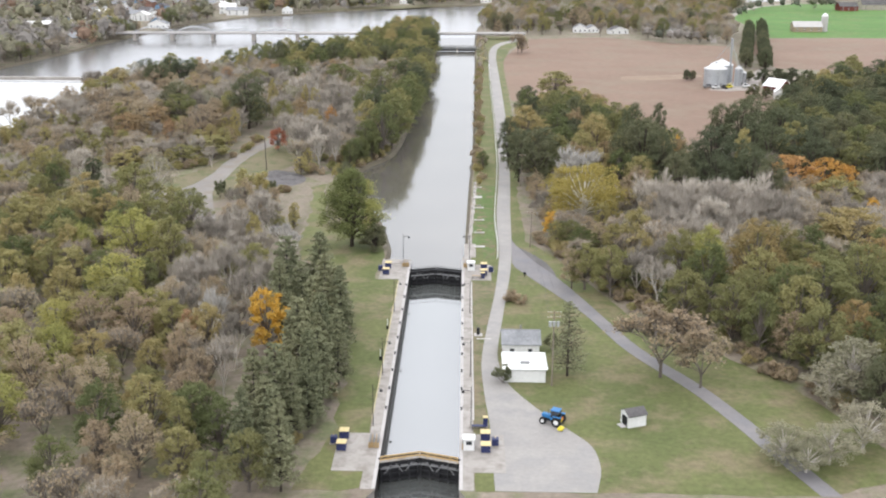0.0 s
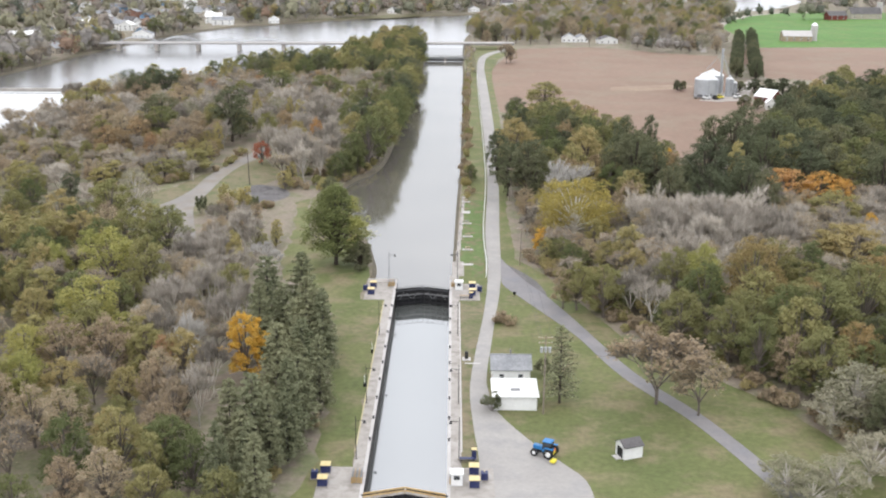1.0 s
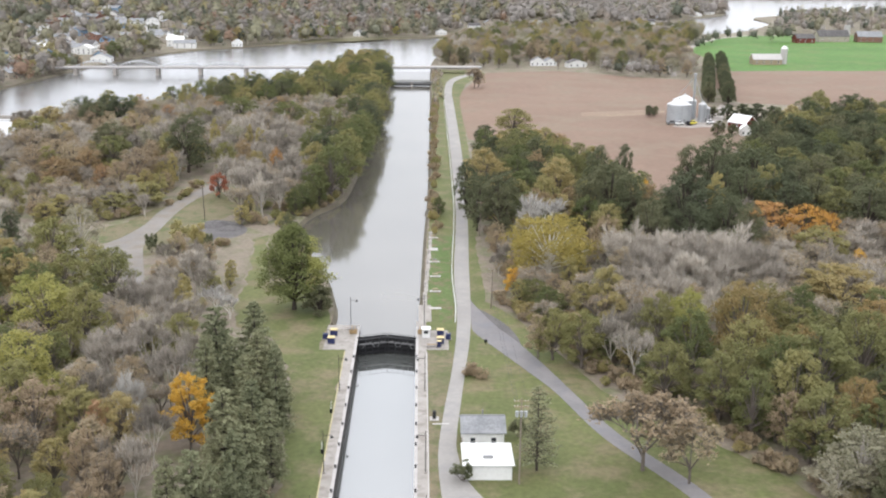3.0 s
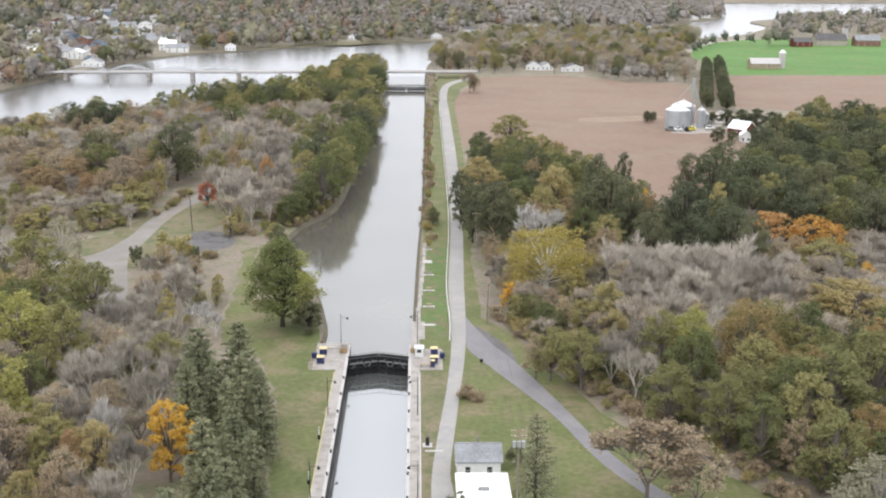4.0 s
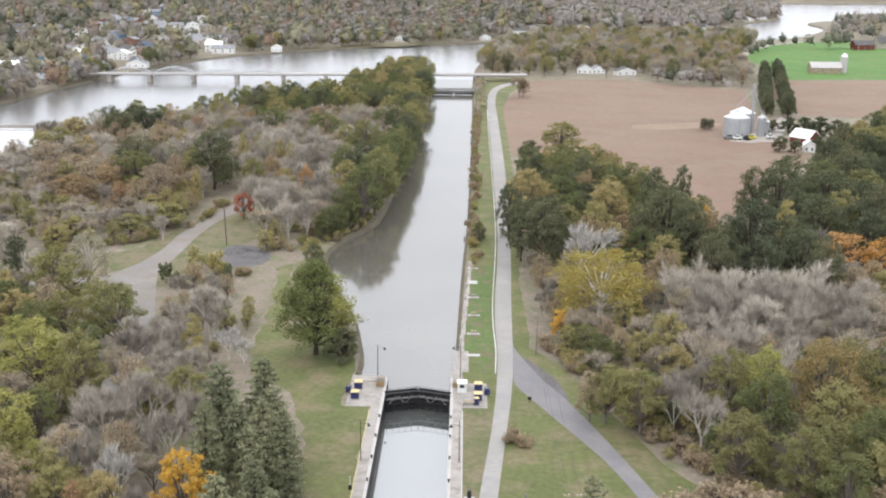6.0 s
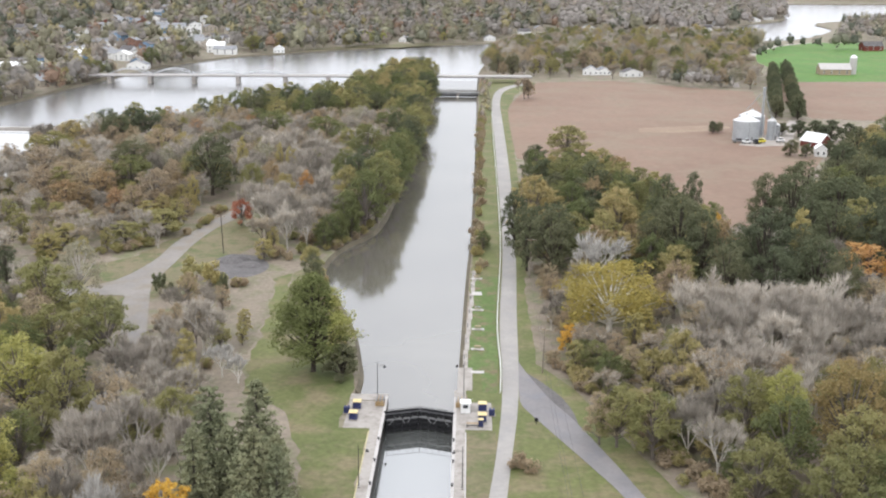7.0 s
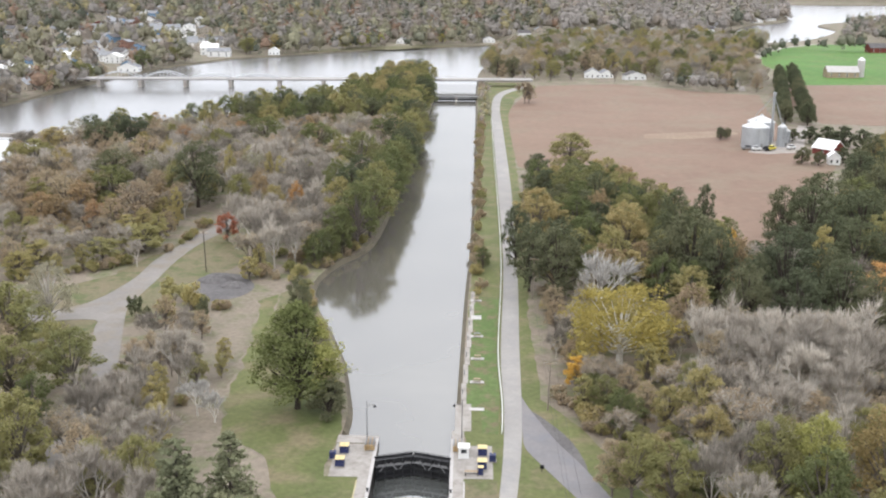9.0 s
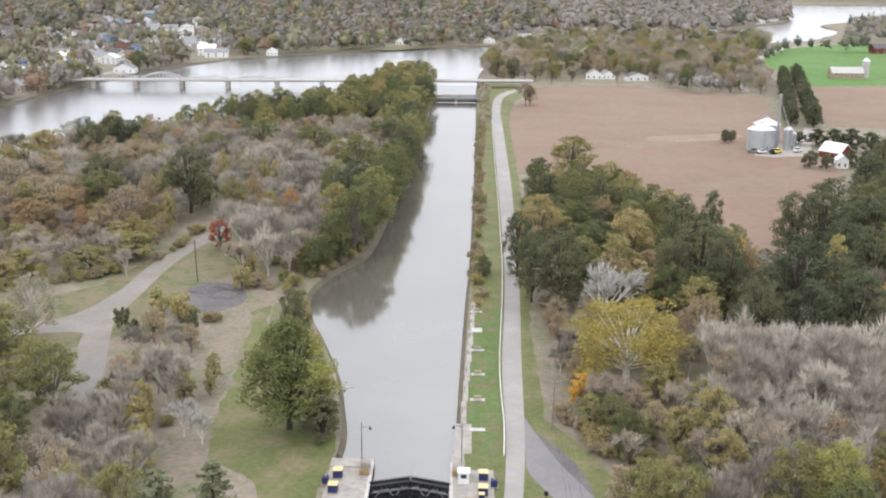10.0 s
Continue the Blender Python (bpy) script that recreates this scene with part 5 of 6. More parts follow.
for k in range(3):
    keep("olive", broadleaf(g, 17, 6.2, 2.0, 5600, 0.25, L["olive"], M["bark"], "olive-green broadleaf tree turning in autumn", name="ash_tree"), 17, 6.2)
    keep("dark", broadleaf(g, 22, 8.0, 2.0, 6800, 0.29, L["dark"], M["dark_bark"], "dense dark green broadleaf tree", name="oak_tree", n=26), 22, 8)
    keep("bare", bare_tree(g, 17, 2500, L["bare"], M["pale_bark"], "leafless grey tree with fine twigs", width=0.055), 17, 5.6)
for k in range(2):
    keep("green", broadleaf(g, 18, 6.4, 1.8, 5600, 0.25, L["green"], M["bark"], "dull green broadleaf tree in early autumn", name="maple_tree"), 18, 6.4)
    keep("bronze", broadleaf(g, 20, 7.4, 1.8, 6200, 0.25, L["bronze"], M["bark"], "tall bronze-green broadleaf tree", name="elm_tree", n=26), 20, 7.4)
    keep("lime", broadleaf(g, 18, 7.2, 2.0, 6200, 0.25, L["lime"], M["bark"], "light yellow-green broadleaf tree", name="locust_tree", n=26), 18, 7.2)
    keep("yellow", broadleaf(g, 14, 4.4, 1.0, 4800, 0.23, L["yellow"], M["bark"], "yellow autumn broadleaf tree", open_=0.05, name="poplar_tree", n=22), 14, 4.0)
    keep("rust", broadleaf(g, 17, 5.6, 1.8, 4400, 0.25, L["rust"], M["bark"], "rust-brown autumn broadleaf tree", open_=0.08, name="beech_tree"), 17, 5.6)
    keep("brown", broadleaf(g, 15, 5.6, 1.6, 4000, 0.22, L["brown"], M["bark"], "thin brown-leaved autumn tree", open_=0.05, name="hickory_tree"), 15, 5.6)
    keep("bare_leafy", bare_tree(g, 15, 2800, L["bare"], M["bark"], "nearly leafless tree with a few brown leaves", 900, L["brown"], name="thinning_tree"), 15, 5.0)
    keep("pine", pine(g, 18, 4.2, 6400, L["pine"], "tall grey-green pine tree beside the lawn"), 18, 4.6)
    keep("peach", broadleaf(g, 15, 6.0, 1.8, 3200, 0.25, L["peach"], M["bark"], "pale orange autumn maple in the woods", open_=0.12), 15, 6.0)
    keep("shrub", shrub(g, 3.2, 2.3, 700, L["olive"], "low olive undergrowth shrub at the wood edge"), 3.2, 2.3)
    keep("shrub_brown", shrub(g, 2.8, 2.4, 640, L["brown"], "low brown undergrowth shrub at the wood edge"), 2.8, 2.4)
    keep("shrub_yellow", shrub(g, 4.0, 2.2, 700, L["yellow"], "yellow autumn shrub at the wood edge"), 4.0, 2.2)
keep("shrub_dark", shrub(g, 5.0, 2.4, 900, L["dark"], "dark green bush beside the track"), 5.0, 2.4)
keep("cedar", broadleaf(g, 10, 4.2, 0.2, 3600, 0.26, L["dark"], M["dark_bark"], "dense dark evergreen clipped low by the farm", name="cedar_tree", n=18, peak=0.3), 10, 4.2)
keep("gold", broadleaf(g, 15, 4.6, 1.6, 5200, 0.24, L["gold"], M["bark"], "bright orange-yellow maple tree", n=24), 15, 4.2)
keep("red", broadleaf(g, 10, 3.6, 1.0, 3000, 0.22, L["red"], M["bark"], "small red-leaved tree beside the track", n=20), 10, 3.6)
keep("pale", broadleaf(g, 13, 5.6, 1.4, 3600, 0.22, L["pale"], M["pale_bark"], "pale green willow-like tree with light twigs", open_=0.15), 13, 5.6)
keep("silver", bare_tree(g, 15, 1300, L["silver"], M["white_bark"], "leafless silvery white tree with fine twigs", width=0.08), 15, 5.0)
keep("thin", bare_tree(g, 14, 3600, L["bare"], M["bark"], "spreading lawn tree with thin brown leaves", 4200, L["brown"], name="apple_tree"), 14, 5.2)
keep("larch", pine(g, 16, 3.7, 1700, L["pine"], "thin, half-bare conifer on the lawn"), 16, 3.7)
keep("lock_tree", broadleaf(g, 23.5, 8.6, 2.2, 15000, 0.25, L["deep"], M["dark_bark"], "large full green tree by the canal, yellow-green high on one side", n=48, sub=11, peak=0.2, point=1.5, side=L["lime"]), 23.5, 8.6)
keep("sycamore", broadleaf(g, 20, 12.0, 3.0, 11000, 0.27, L["sycamore"], M["white_bark"], "broad yellow sycamore with white limbs", n=32, sub=9, open_=0.12, limb=0.55), 20, 12.0)

SPOTS = []


def plant(key, x, y, h, r=None, turn=None):
    """One tree of a given height and crown radius; the first of each kind is moved, the others are copies."""
    if not (-(y - 3) * 0.42 - 8 < x < (y - 3) * 0.42 + 24):
        return None
    p, ph, pr = random.choice(PROTO[key])
    sz = h / ph
    sx = r / pr if r else sz * random.uniform(0.88, 1.12)
    if key in ("bare", "silver", "bare_leafy"):
        sx = min(sx, sz * 1.12)
    m = Matrix.LocRotScale((x, y, rise(x, y)), Euler((0, 0, random.uniform(0, 6.28) if turn is None else turn)), (sx, sx, sz))
    SPOTS.append((x, y, pr * sx))
    if not p.get("used"):
        p["used"] = 1
        p.matrix_basis = m
        return p
    p_scale = Matrix.Diagonal((1 / p.scale[0], 1 / p.scale[1], 1 / p.scale[2], 1))
    return copy_thing(p, m @ p_scale)


random.seed(21)
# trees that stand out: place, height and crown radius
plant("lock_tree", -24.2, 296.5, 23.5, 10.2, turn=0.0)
plant("cedar", -17.6, 293, 8, 4.4)
for x, y, h, r in ((-53.6, 239, 17, 4.9), (-48.4, 247, 17, 4.7), (-41.2, 233, 16, 4.1), (-39.3, 243, 15, 3.4), (-38.6, 195, 14, 3), (-38.7, 208, 14, 3.2), (-52, 223, 15, 3.4), (-59.4, 276, 14, 4.2), (-56.5, 287, 13, 3.7), (60.8, 317, 18, 5.6), (67.8, 320, 18, 5.7), (74.8, 316, 19, 6.4), (82.7, 313, 19, 6.4), (92.2, 317, 19, 6.9), (96.9, 306, 17, 6.3), (57.5, 288, 16, 5.4), (63.6, 283, 16, 5), (76.5, 296, 17, 6), (82.8, 292, 17, 5.2), (49.5, 256, 14, 3.9)):
    plant("bare", x, y, h, r)
for x, y, h, r in ((53.1, 248, 14, 4.1), (61.1, 266, 15, 4), (-145.9, 516, 17, 10.6), (-82.2, 544, 18, 7.2), (-66.9, 537, 18, 7.1), (-54.5, 524, 18, 6.8), (-46.3, 505, 18, 6.5), (-72.2, 473, 17, 5.1), (-54.6, 463, 17, 4.9), (-42.4, 440, 16, 4.6), (-58.4, 422, 14, 4), (-48.9, 419, 15, 3.9), (-95.1, 410, 11, 3.5), (-102.7, 402, 11, 4.4), (-110.9, 402, 11, 4.4), (-86.4, 397, 9, 3.4), (-103, 573, 17, 7.7), (-90.6, 574, 17, 7.7), (63.6, 305, 18, 4.7), (68.9, 304, 18, 4.7)):
    plant("bare", x, y, h, r)
for x, y, h, r in ((74.7, 304, 18, 5.1), (80.4, 305, 18, 5.1), (85, 301, 18, 5.1), (91.3, 305, 18, 4.9), (-60.5, 281, 15, 4.4), (-54.8, 242, 14, 5), (-52.6, 274, 12, 3.2), (-51, 308, 14, 5.4), (-53.4, 291, 12, 3.4)):
    plant("bare", x, y, h, r)
for x, y, h, r in ((-69.2, 213, 15, 5.9), (-61, 214, 15, 6.7), (-58.5, 182, 14, 4.6), (-47.5, 197, 13, 3.2), (-42.1, 191, 12, 4), (34.3, 262, 11, 3.6), (75, 215, 12, 4.5), (-154.3, 484, 17, 10.5), (-122.6, 532, 17, 10.2), (-137, 463, 16, 8.9), (-127.9, 455, 16, 7.6), (-141.8, 450, 16, 6.6), (-100.3, 445, 16, 9.2), (-103.2, 428, 14, 5.6)):
    plant("brown", x, y, h, r)
for x, y, h, r in ((-115.2, 353, 13, 3.7), (-17.3, 297, 6.5, 3.3), (-87.2, 474, 25, 10.3), (-151.7, 564, 19, 9.8), (-141.5, 576, 19, 9.9), (-122.1, 491, 19, 9.9), (23.6, 402, 20, 4.5), (33.2, 370, 22, 8.1), (26.4, 378, 20, 5.7), (53.3, 453, 20, 7.6), (69, 399, 26, 7), (81.5, 420, 23, 4), (69.3, 375, 25, 9.9), (73.5, 364, 23, 6.3), (60.5, 368, 22, 5.6), (89.1, 358, 25, 11), (110.8, 410, 25, 9.6), (105.1, 418, 23, 7.2), (121.4, 433, 25, 10.4)):
    plant("dark", x, y, h, r)
for x, y, h, r in ((127.1, 414, 23, 10.8), (113.5, 377, 23, 8), (79.8, 352, 20, 5), (99.2, 357, 21, 5.9), (-29.8, 338, 16, 4)):
    plant("dark", x, y, h, r)
for x, y, h, r in ((-33.7, 215, 16, 4.2), (32.6, 309, 8, 2.5), (127.9, 318, 11, 2.6), (84.5, 395, 15, 1.5)):
    plant("gold", x, y, h, r)
for x, y, h, r in ((-54.5, 171, 14, 4.8), (64.2, 246, 18, 5.9), (85.6, 230, 20, 9), (97.2, 238, 21, 7.6), (77.9, 230, 18, 5.4), (-40.1, 176, 12, 2.8), (-116.5, 470, 17, 8.9), (44.7, 465, 20, 6.9), (60.5, 437, 20, 5), (-35.5, 460, 22, 5.8), (-32.9, 523, 22, 9), (-57.4, 570, 18, 11.3), (-82.7, 586, 18, 10.5)):
    plant("green", x, y, h, r)
plant("larch", 28.3, 207, 16, 3.7)
for x, y, h, r in ((-75.7, 266, 19, 8.6), (-89.5, 267, 15, 4.6), (-71, 235, 17, 7.7), (65.7, 254, 20, 5.5)):
    plant("lime", x, y, h, r)
for x, y, h, r in ((-66.2, 262, 18, 6.4), (-92.6, 322, 18, 9.2), (-103.1, 311, 18, 6.6), (-53.5, 200, 10, 3.9), (-46.5, 174, 14, 5.1), (-39.4, 167, 13, 3.1), (-91.9, 265, 15, 4.2), (37.4, 261, 13, 4.7), (43.2, 256, 14, 5.3), (121, 328, 15, 9.7), (110.3, 282, 17, 9.7), (-170.4, 557, 16, 8.5), (-166.1, 527, 16, 9.2), (30, 415, 22, 8.1), (52.6, 553, 17, 11.1), (54.7, 397, 22, 8.5), (47.8, 375, 20, 5.7)):
    plant("olive", x, y, h, r)
for x, y, h, r in ((-92.3, 345, 17, 6.4), (81.5, 198, 12, 6.4)):
    plant("pale", x, y, h, r)
for x, y, h, r in ((115.6, 357, 16, 11.2), (125, 353, 16, 7.9), (129.5, 346, 15, 5.5)):
    plant("peach", x, y, h, r)
for x, y, h, r in ((-33.3, 241, 19, 5.3), (-25.9, 243, 19, 5.4), (-22.2, 222, 20, 4.7), (-24.6, 199, 19, 4.5), (-18.8, 221, 18, 3.4), (-32.5, 226, 18, 4.1), (-25.5, 178, 18, 4.1), (-29.2, 178, 17, 3.4), (-22.7, 177, 16, 2.8), (-21.7, 159, 16, 3.3), (-17.2, 201, 16, 3), (-20.8, 186, 17, 3.7), (-28.8, 165, 15, 3)):
    plant("pine", x, y, h, r)
plant("bronze", 76.7, 253, 22, 8.1)
plant("bronze", 84, 262, 19, 7)
plant("peach", -48.6, 454, 15, 3.6)
plant("rust", -61.7, 458, 17, 4.3)
plant("green", -70, 298, 17, 6.4)
plant("olive", -76, 306, 15, 5.5)
for x, y, h, r in ((82.3, 198, 13, 7.7), (76.7, 195, 9, 5.2), (61.9, 172, 7, 5.3), (69.3, 171, 8, 4.9), (76.6, 176, 10, 5.5), (64.5, 168, 6, 4.3)):
    plant("pale", x, y, h, r)
plant("yellow", 102.4, 372, 22, 3.4)
plant("red", -66.5, 427, 10, 3.8)
for x, y, h, r in ((-48.6, 210, 13, 2.5), (-117.8, 576, 15, 4.4), (-110.1, 432, 12, 4.2), (51, 428, 19, 4.6), (-123.1, 435, 13, 5.8)):
    plant("rust", x, y, h, r)
for x, y, h, r in ((-72.9, 350, 7, 2.2), (-69.2, 347, 5, 1.7), (-54.9, 347, 8, 1.7)):
    plant("shrub_dark", x, y, h, r)
for x, y, h, r in ((-67.1, 365, 7, 3.8), (-60.7, 357, 8, 2.9), (-65.3, 350, 7, 2.9)):
    plant("shrub_yellow", x, y, h, r)
for x, y, h, r in ((-46.2, 220, 15, 3.5), (42.4, 353, 20, 7.7), (-43.2, 292, 9, 3.5), (-39.1, 289, 7, 2.5)):
    plant("silver", x, y, h, r)
plant("sycamore", 43.3, 322, 20, 14.8)
for x, y, h, r in ((47.0, 207, 15.5, 8.0), (54.0, 202, 12.5, 5.4)):
    plant("thin", x, y, h, r)
for x, y, h, r in ((-85.3, 249, 14, 4), (-52, 296, 10, 2.4), (-47.2, 278, 9, 3), (-43.7, 319, 7, 1.9), (-80.3, 497, 20, 2.4), (-87.3, 446, 14, 2.3), (-60.7, 496, 16, 3), (-65.8, 499, 17, 1.9), (-43.3, 538, 17, 4.5), (-97.4, 425, 9, 5.1), (-89.3, 413, 9, 7.5), (-97.3, 400, 8, 5.2), (-114, 396, 8, 5.2), (-115.5, 384, 8, 4.6), (-51.2, 385, 7, 3.2), (-36.5, 403, 9, 3.3), (-49.2, 284, 12, 2.8), (-50.9, 255, 13, 3.1), (-42.9, 312, 6, 1.4), (-46.9, 307, 8, 2.4)):
    plant("yellow", x, y, h, r)
for x, y, h, r in ((74.3, 336, 21, 6.7), (85.3, 334, 21, 7.4), (97.7, 341, 22, 7), (101.3, 332, 21, 6.2)):
    plant("dark", x, y, h, r)
for x, y, h, r in ((-103.9, 502, 20, 6.7), (-93.6, 522, 19, 5.8), (-70.3, 518, 20, 6.8), (-51.3, 481, 20, 6.2), (-37.1, 482, 20, 5.1), (-63.2, 429, 18, 4.1), (-40.3, 397, 15, 4.1)):
    plant("bare", x, y, h, r)
for x, y, h, r in ((-120.4, 449, 15, 6), (-128.3, 435, 14, 6.8)):
    plant("rust", x, y, h, r)
for x, y, h in ((15.3, 203.2, 4.2), (26.2, 221, 4.0), (19, 252, 2.8), (20.5, 250, 2.5)):
    plant("shrub_dark" if y < 225 else "shrub_brown", x, y, h)
for k in range(90):
    y = 374 + 330 * random.random() ** 1.15
    plant(random.choice(("shrub", "shrub_brown", "shrub_brown", "shrub_yellow")), 11.6 + (y - 374) * 0.0125 + random.uniform(-0.4, 1.6), y, random.choice((1.2, 1.6, 2.0, 2.6, 3.4)))
plant("green", 14.0, 400, 7, 2.6)
plant("thin", 44, 769, 15, 6)
plant("brown", 47, 775, 12, 5)
# trees that lean over the canal
for x, y, h, r in ((-24.5, 421, 22, 7.5), (-22, 434, 24, 8.5), (-20.5, 450, 23, 8), (-20, 466, 22, 8), (-19.2, 483, 23, 8), (-18.8, 501, 22, 8), (-18, 519, 21, 8), (-17.2, 537, 21, 8), (-16.8, 555, 21, 8), (-16.4, 573, 21, 8), (-16, 591, 20, 8), (-15.6, 609, 20, 8), (-15.6, 628, 20, 8), (-30, 414, 16, 5.5), (-34, 402, 11, 4), (-31, 436, 20, 7), (-30, 455, 21, 7), (-30, 478, 20, 7)):
    plant(random.choice(("green", "olive", "green", "dark")), x, y, h, r)

KEEP_OFF = []
for name in ("road", "footpath", "gravel_track", "stubble_field", "farm_yard", "lawn_west", "lawn_east", "gravel_heap_yard", "pasture", "stubble_field_east"):
    me = bpy.data.objects[name].data
    KEEP_OFF.append([[(me.vertices[i].co.x, me.vertices[i].co.y) for i in p.vertices] for p in me.polygons if p.normal.z > 0.9])
BOXES = [(min(q[0] for t in k for q in t), max(q[0] for t in k for q in t), min(q[1] for t in k for q in t), max(q[1] for t in k for q in t)) for k in KEEP_OFF]


def free(x, y, gap=2.0):
    if inside(x, y, HOLE):
        return False
    for tris, (x0, x1, y0, y1) in zip(KEEP_OFF, BOXES):
        if x0 - gap < x < x1 + gap and y0 - gap < y < y1 + gap:
            for t in tris:
                for a, b in ((0, 0), (gap, 0), (-gap, 0)):
                    if inside(x + a, y + b, t):
                        return False
    return True


def crowded(x, y, r):
    return (y > 880 and any(abs(x - hx) < hw * 0.75 + 4 and -6 < hy - y < 34 for hx, hy, hw in HOMES)) or any((x - a) ** 2 + (y - b) ** 2 < (r + q * 0.62) ** 2 for a, b, q in SPOTS)


def scatter(poly, step, kinds, lo, hi, gap=3.0):
    """Trees over an area, on a loose grid, of weighted kinds, between lo and hi metres high."""
    xs, ys = [p[0] for p in poly], [p[1] for p in poly]
    names = [k for k, w in kinds for _ in range(w)]
    row = 0
    y = min(ys)
    while y < max(ys):
        x = min(xs) + (row % 2) * step / 2
        while x < max(xs):
            a, b = x + random.uniform(-0.36, 0.36) * step, y + random.uniform(-0.36, 0.36) * step
            if inside(a, b, poly) and free(a, b, gap) and not crowded(a, b, step * 0.26):
                key = random.choice(names)
                plant(key, a, b, random.uniform(lo, hi) * (0.35 if "shrub" in key else 1))
            x += step
        y += step * 0.87
        row += 1


# pines in a close stand beside the lawn
scatter([(-31, 158), (-22, 158), (-18.5, 190), (-18.5, 236), (-26, 250), (-35, 250), (-27, 224), (-26, 190)], 5.6, [("pine", 1)], 12, 16, 1.0)
# west woods
scatter([(-140, 150), (-66, 150), (-60, 215), (-62, 300), (-70, 310), (-150, 330), (-160, 300)], 9.0, [("olive", 5), ("lime", 2), ("green", 4), ("yellow", 1), ("brown", 2), ("bare_leafy", 2)], 11, 16)
scatter([(-66, 140), (-34, 140), (-36, 172), (-40, 196), (-64, 196)], 8.4, [("olive", 3), ("green", 3), ("brown", 4), ("bare_leafy", 3)], 9, 13)
scatter([(-64, 196), (-40, 196), (-42, 276), (-50, 288), (-62, 296), (-60, 215)], 6.8, [("bare", 4), ("bare_leafy", 4), ("brown", 3), ("olive", 3), ("yellow", 1)], 10, 14)
scatter([(-40, 140), (-24, 140), (-26, 165), (-32, 172), (-40, 180)], 8, [("pine", 2), ("green", 2)], 11, 14)
scatter([(-66, 290), (-46, 290), (-49, 320), (-53, 350), (-66, 350), (-66, 320)], 6.4, [("bare_leafy", 5), ("shrub", 1), ("brown", 3), ("bare", 5), ("shrub_yellow", 1)], 6, 11, 0.8)
scatter([(-170, 320), (-92, 320), (-90, 336), (-125, 340), (-125, 372), (-180, 372)], 8.4, [("olive", 3), ("green", 3), ("bare", 2), ("pale", 2), ("yellow", 1)], 10, 15)
scatter([(-185, 372), (-118, 372), (-94, 392), (-86, 412), (-82, 440), (-82, 452), (-185, 470)], 7.2, [("yellow", 3), ("shrub_yellow", 2), ("brown", 3), ("bare_leafy", 5), ("olive", 2), ("bare", 2)], 6.5, 11)
scatter([(-58, 396), (-36, 390), (-36, 410), (-26, 430), (-24, 520), (-80, 520), (-76, 462), (-62, 440)], 7.6, [("olive", 2), ("bare_leafy", 4), ("bare", 7), ("pale", 1), ("brown", 2)], 11, 16, 1.5)
scatter([(-195, 460), (-80, 448), (-80, 520), (-24, 520), (-24, 640), (-136, 632), (-166, 612), (-186, 566)], 8.8, [("bare_leafy", 4), ("bare", 7), ("brown", 4), ("rust", 1), ("olive", 2), ("pale", 1)], 11, 15.5, 1.0)
# bushes between the gravel heap and the canal
scatter([(-58, 393), (-44, 386), (-35, 380), (-37, 396), (-30, 412), (-56, 412)], 4.4, [("shrub", 2), ("shrub_yellow", 3), ("shrub_brown", 2), ("yellow", 1)], 7, 11, 0.3)
for x, y, h, r in ((-35, 399, 9, 3.6), (-32, 407, 11, 4.2), (-28.5, 414, 13, 4.6)):
    plant("green", x, y, h, r)
# the river side and the tip of the peninsula
scatter([(-190, 560), (-178, 552), (-120, 590), (-60, 600), (-40, 560), (-16, 560), (-14.5, 690), (-15, 885), (-34, 898), (-50, 850), (-64, 765), (-80, 718), (-119, 668), (-134, 634), (-164, 612)], 10.5, [("dark", 2), ("green", 4), ("olive", 5)], 16, 20, 0.5)
# east woods
scatter([(50, 243), (62, 225), (73, 208), (79, 194), (86, 172), (150, 172), (160, 260), (100, 268), (64, 262), (54, 254)], 8.8, [("green", 7), ("dark", 3), ("olive", 3), ("bronze", 2)], 13, 18, 1.0)
scatter([(46, 258), (50, 246), (66, 262), (100, 268), (160, 262), (160, 345), (112, 348), (60, 338), (56, 300)], 7.2, [("bare", 8), ("bare_leafy", 4), ("olive", 2), ("brown", 2)], 11, 16)
scatter([(30, 304), (35, 288), (45, 258), (56, 300), (50, 320), (31, 320)], 6.4, [("olive", 3), ("shrub", 2), ("yellow", 1), ("brown", 2), ("bare_leafy", 2)], 7, 11, 1.0)
scatter([(29, 318), (60, 322), (62, 345), (40, 366), (31, 366)], 6.6, [("olive", 2), ("shrub", 2), ("brown", 3), ("bare_leafy", 3), ("bare", 2)], 7, 12, 2)
scatter([(32, 366), (62, 345), (84, 352), (88, 430), (66, 500), (36, 520), (31, 440)], 8.6, [("dark", 4), ("green", 4), ("rust", 1), ("olive", 4)], 13, 18, 2)
scatter([(84, 340), (108, 344), (112, 388), (98, 394), (86, 392)], 7.6, [("bare", 5), ("dark", 2), ("bare_leafy", 1)], 11, 15)
scatter([(108, 366), (170, 345), (225, 380), (262, 580), (216, 600), (188, 560), (160, 514), (132, 460), (110, 408)], 10.5, [("dark", 7), ("green", 3), ("olive", 2)], 17, 22)
scatter([(150, 180), (190, 220), (225, 380), (165, 345), (160, 262)], 11, [("olive", 3), ("green", 4), ("dark", 2), ("bare", 1)], 14, 19)
for x, y, h, r in ((136, 640, 7, 3.0), (140, 644, 6, 2.6), (158, 576, 8, 4.2), (164, 572, 7, 3.4), (176, 577, 8, 3.6), (183, 578, 8, 3.8), (178, 632, 9, 5.0), (185, 628, 10, 5.5), (191, 622, 11, 5.5), (197, 612, 11, 5.5), (203, 602, 11, 6.0), (171, 637, 7, 4)):
    plant("cedar", x, y, h, r)
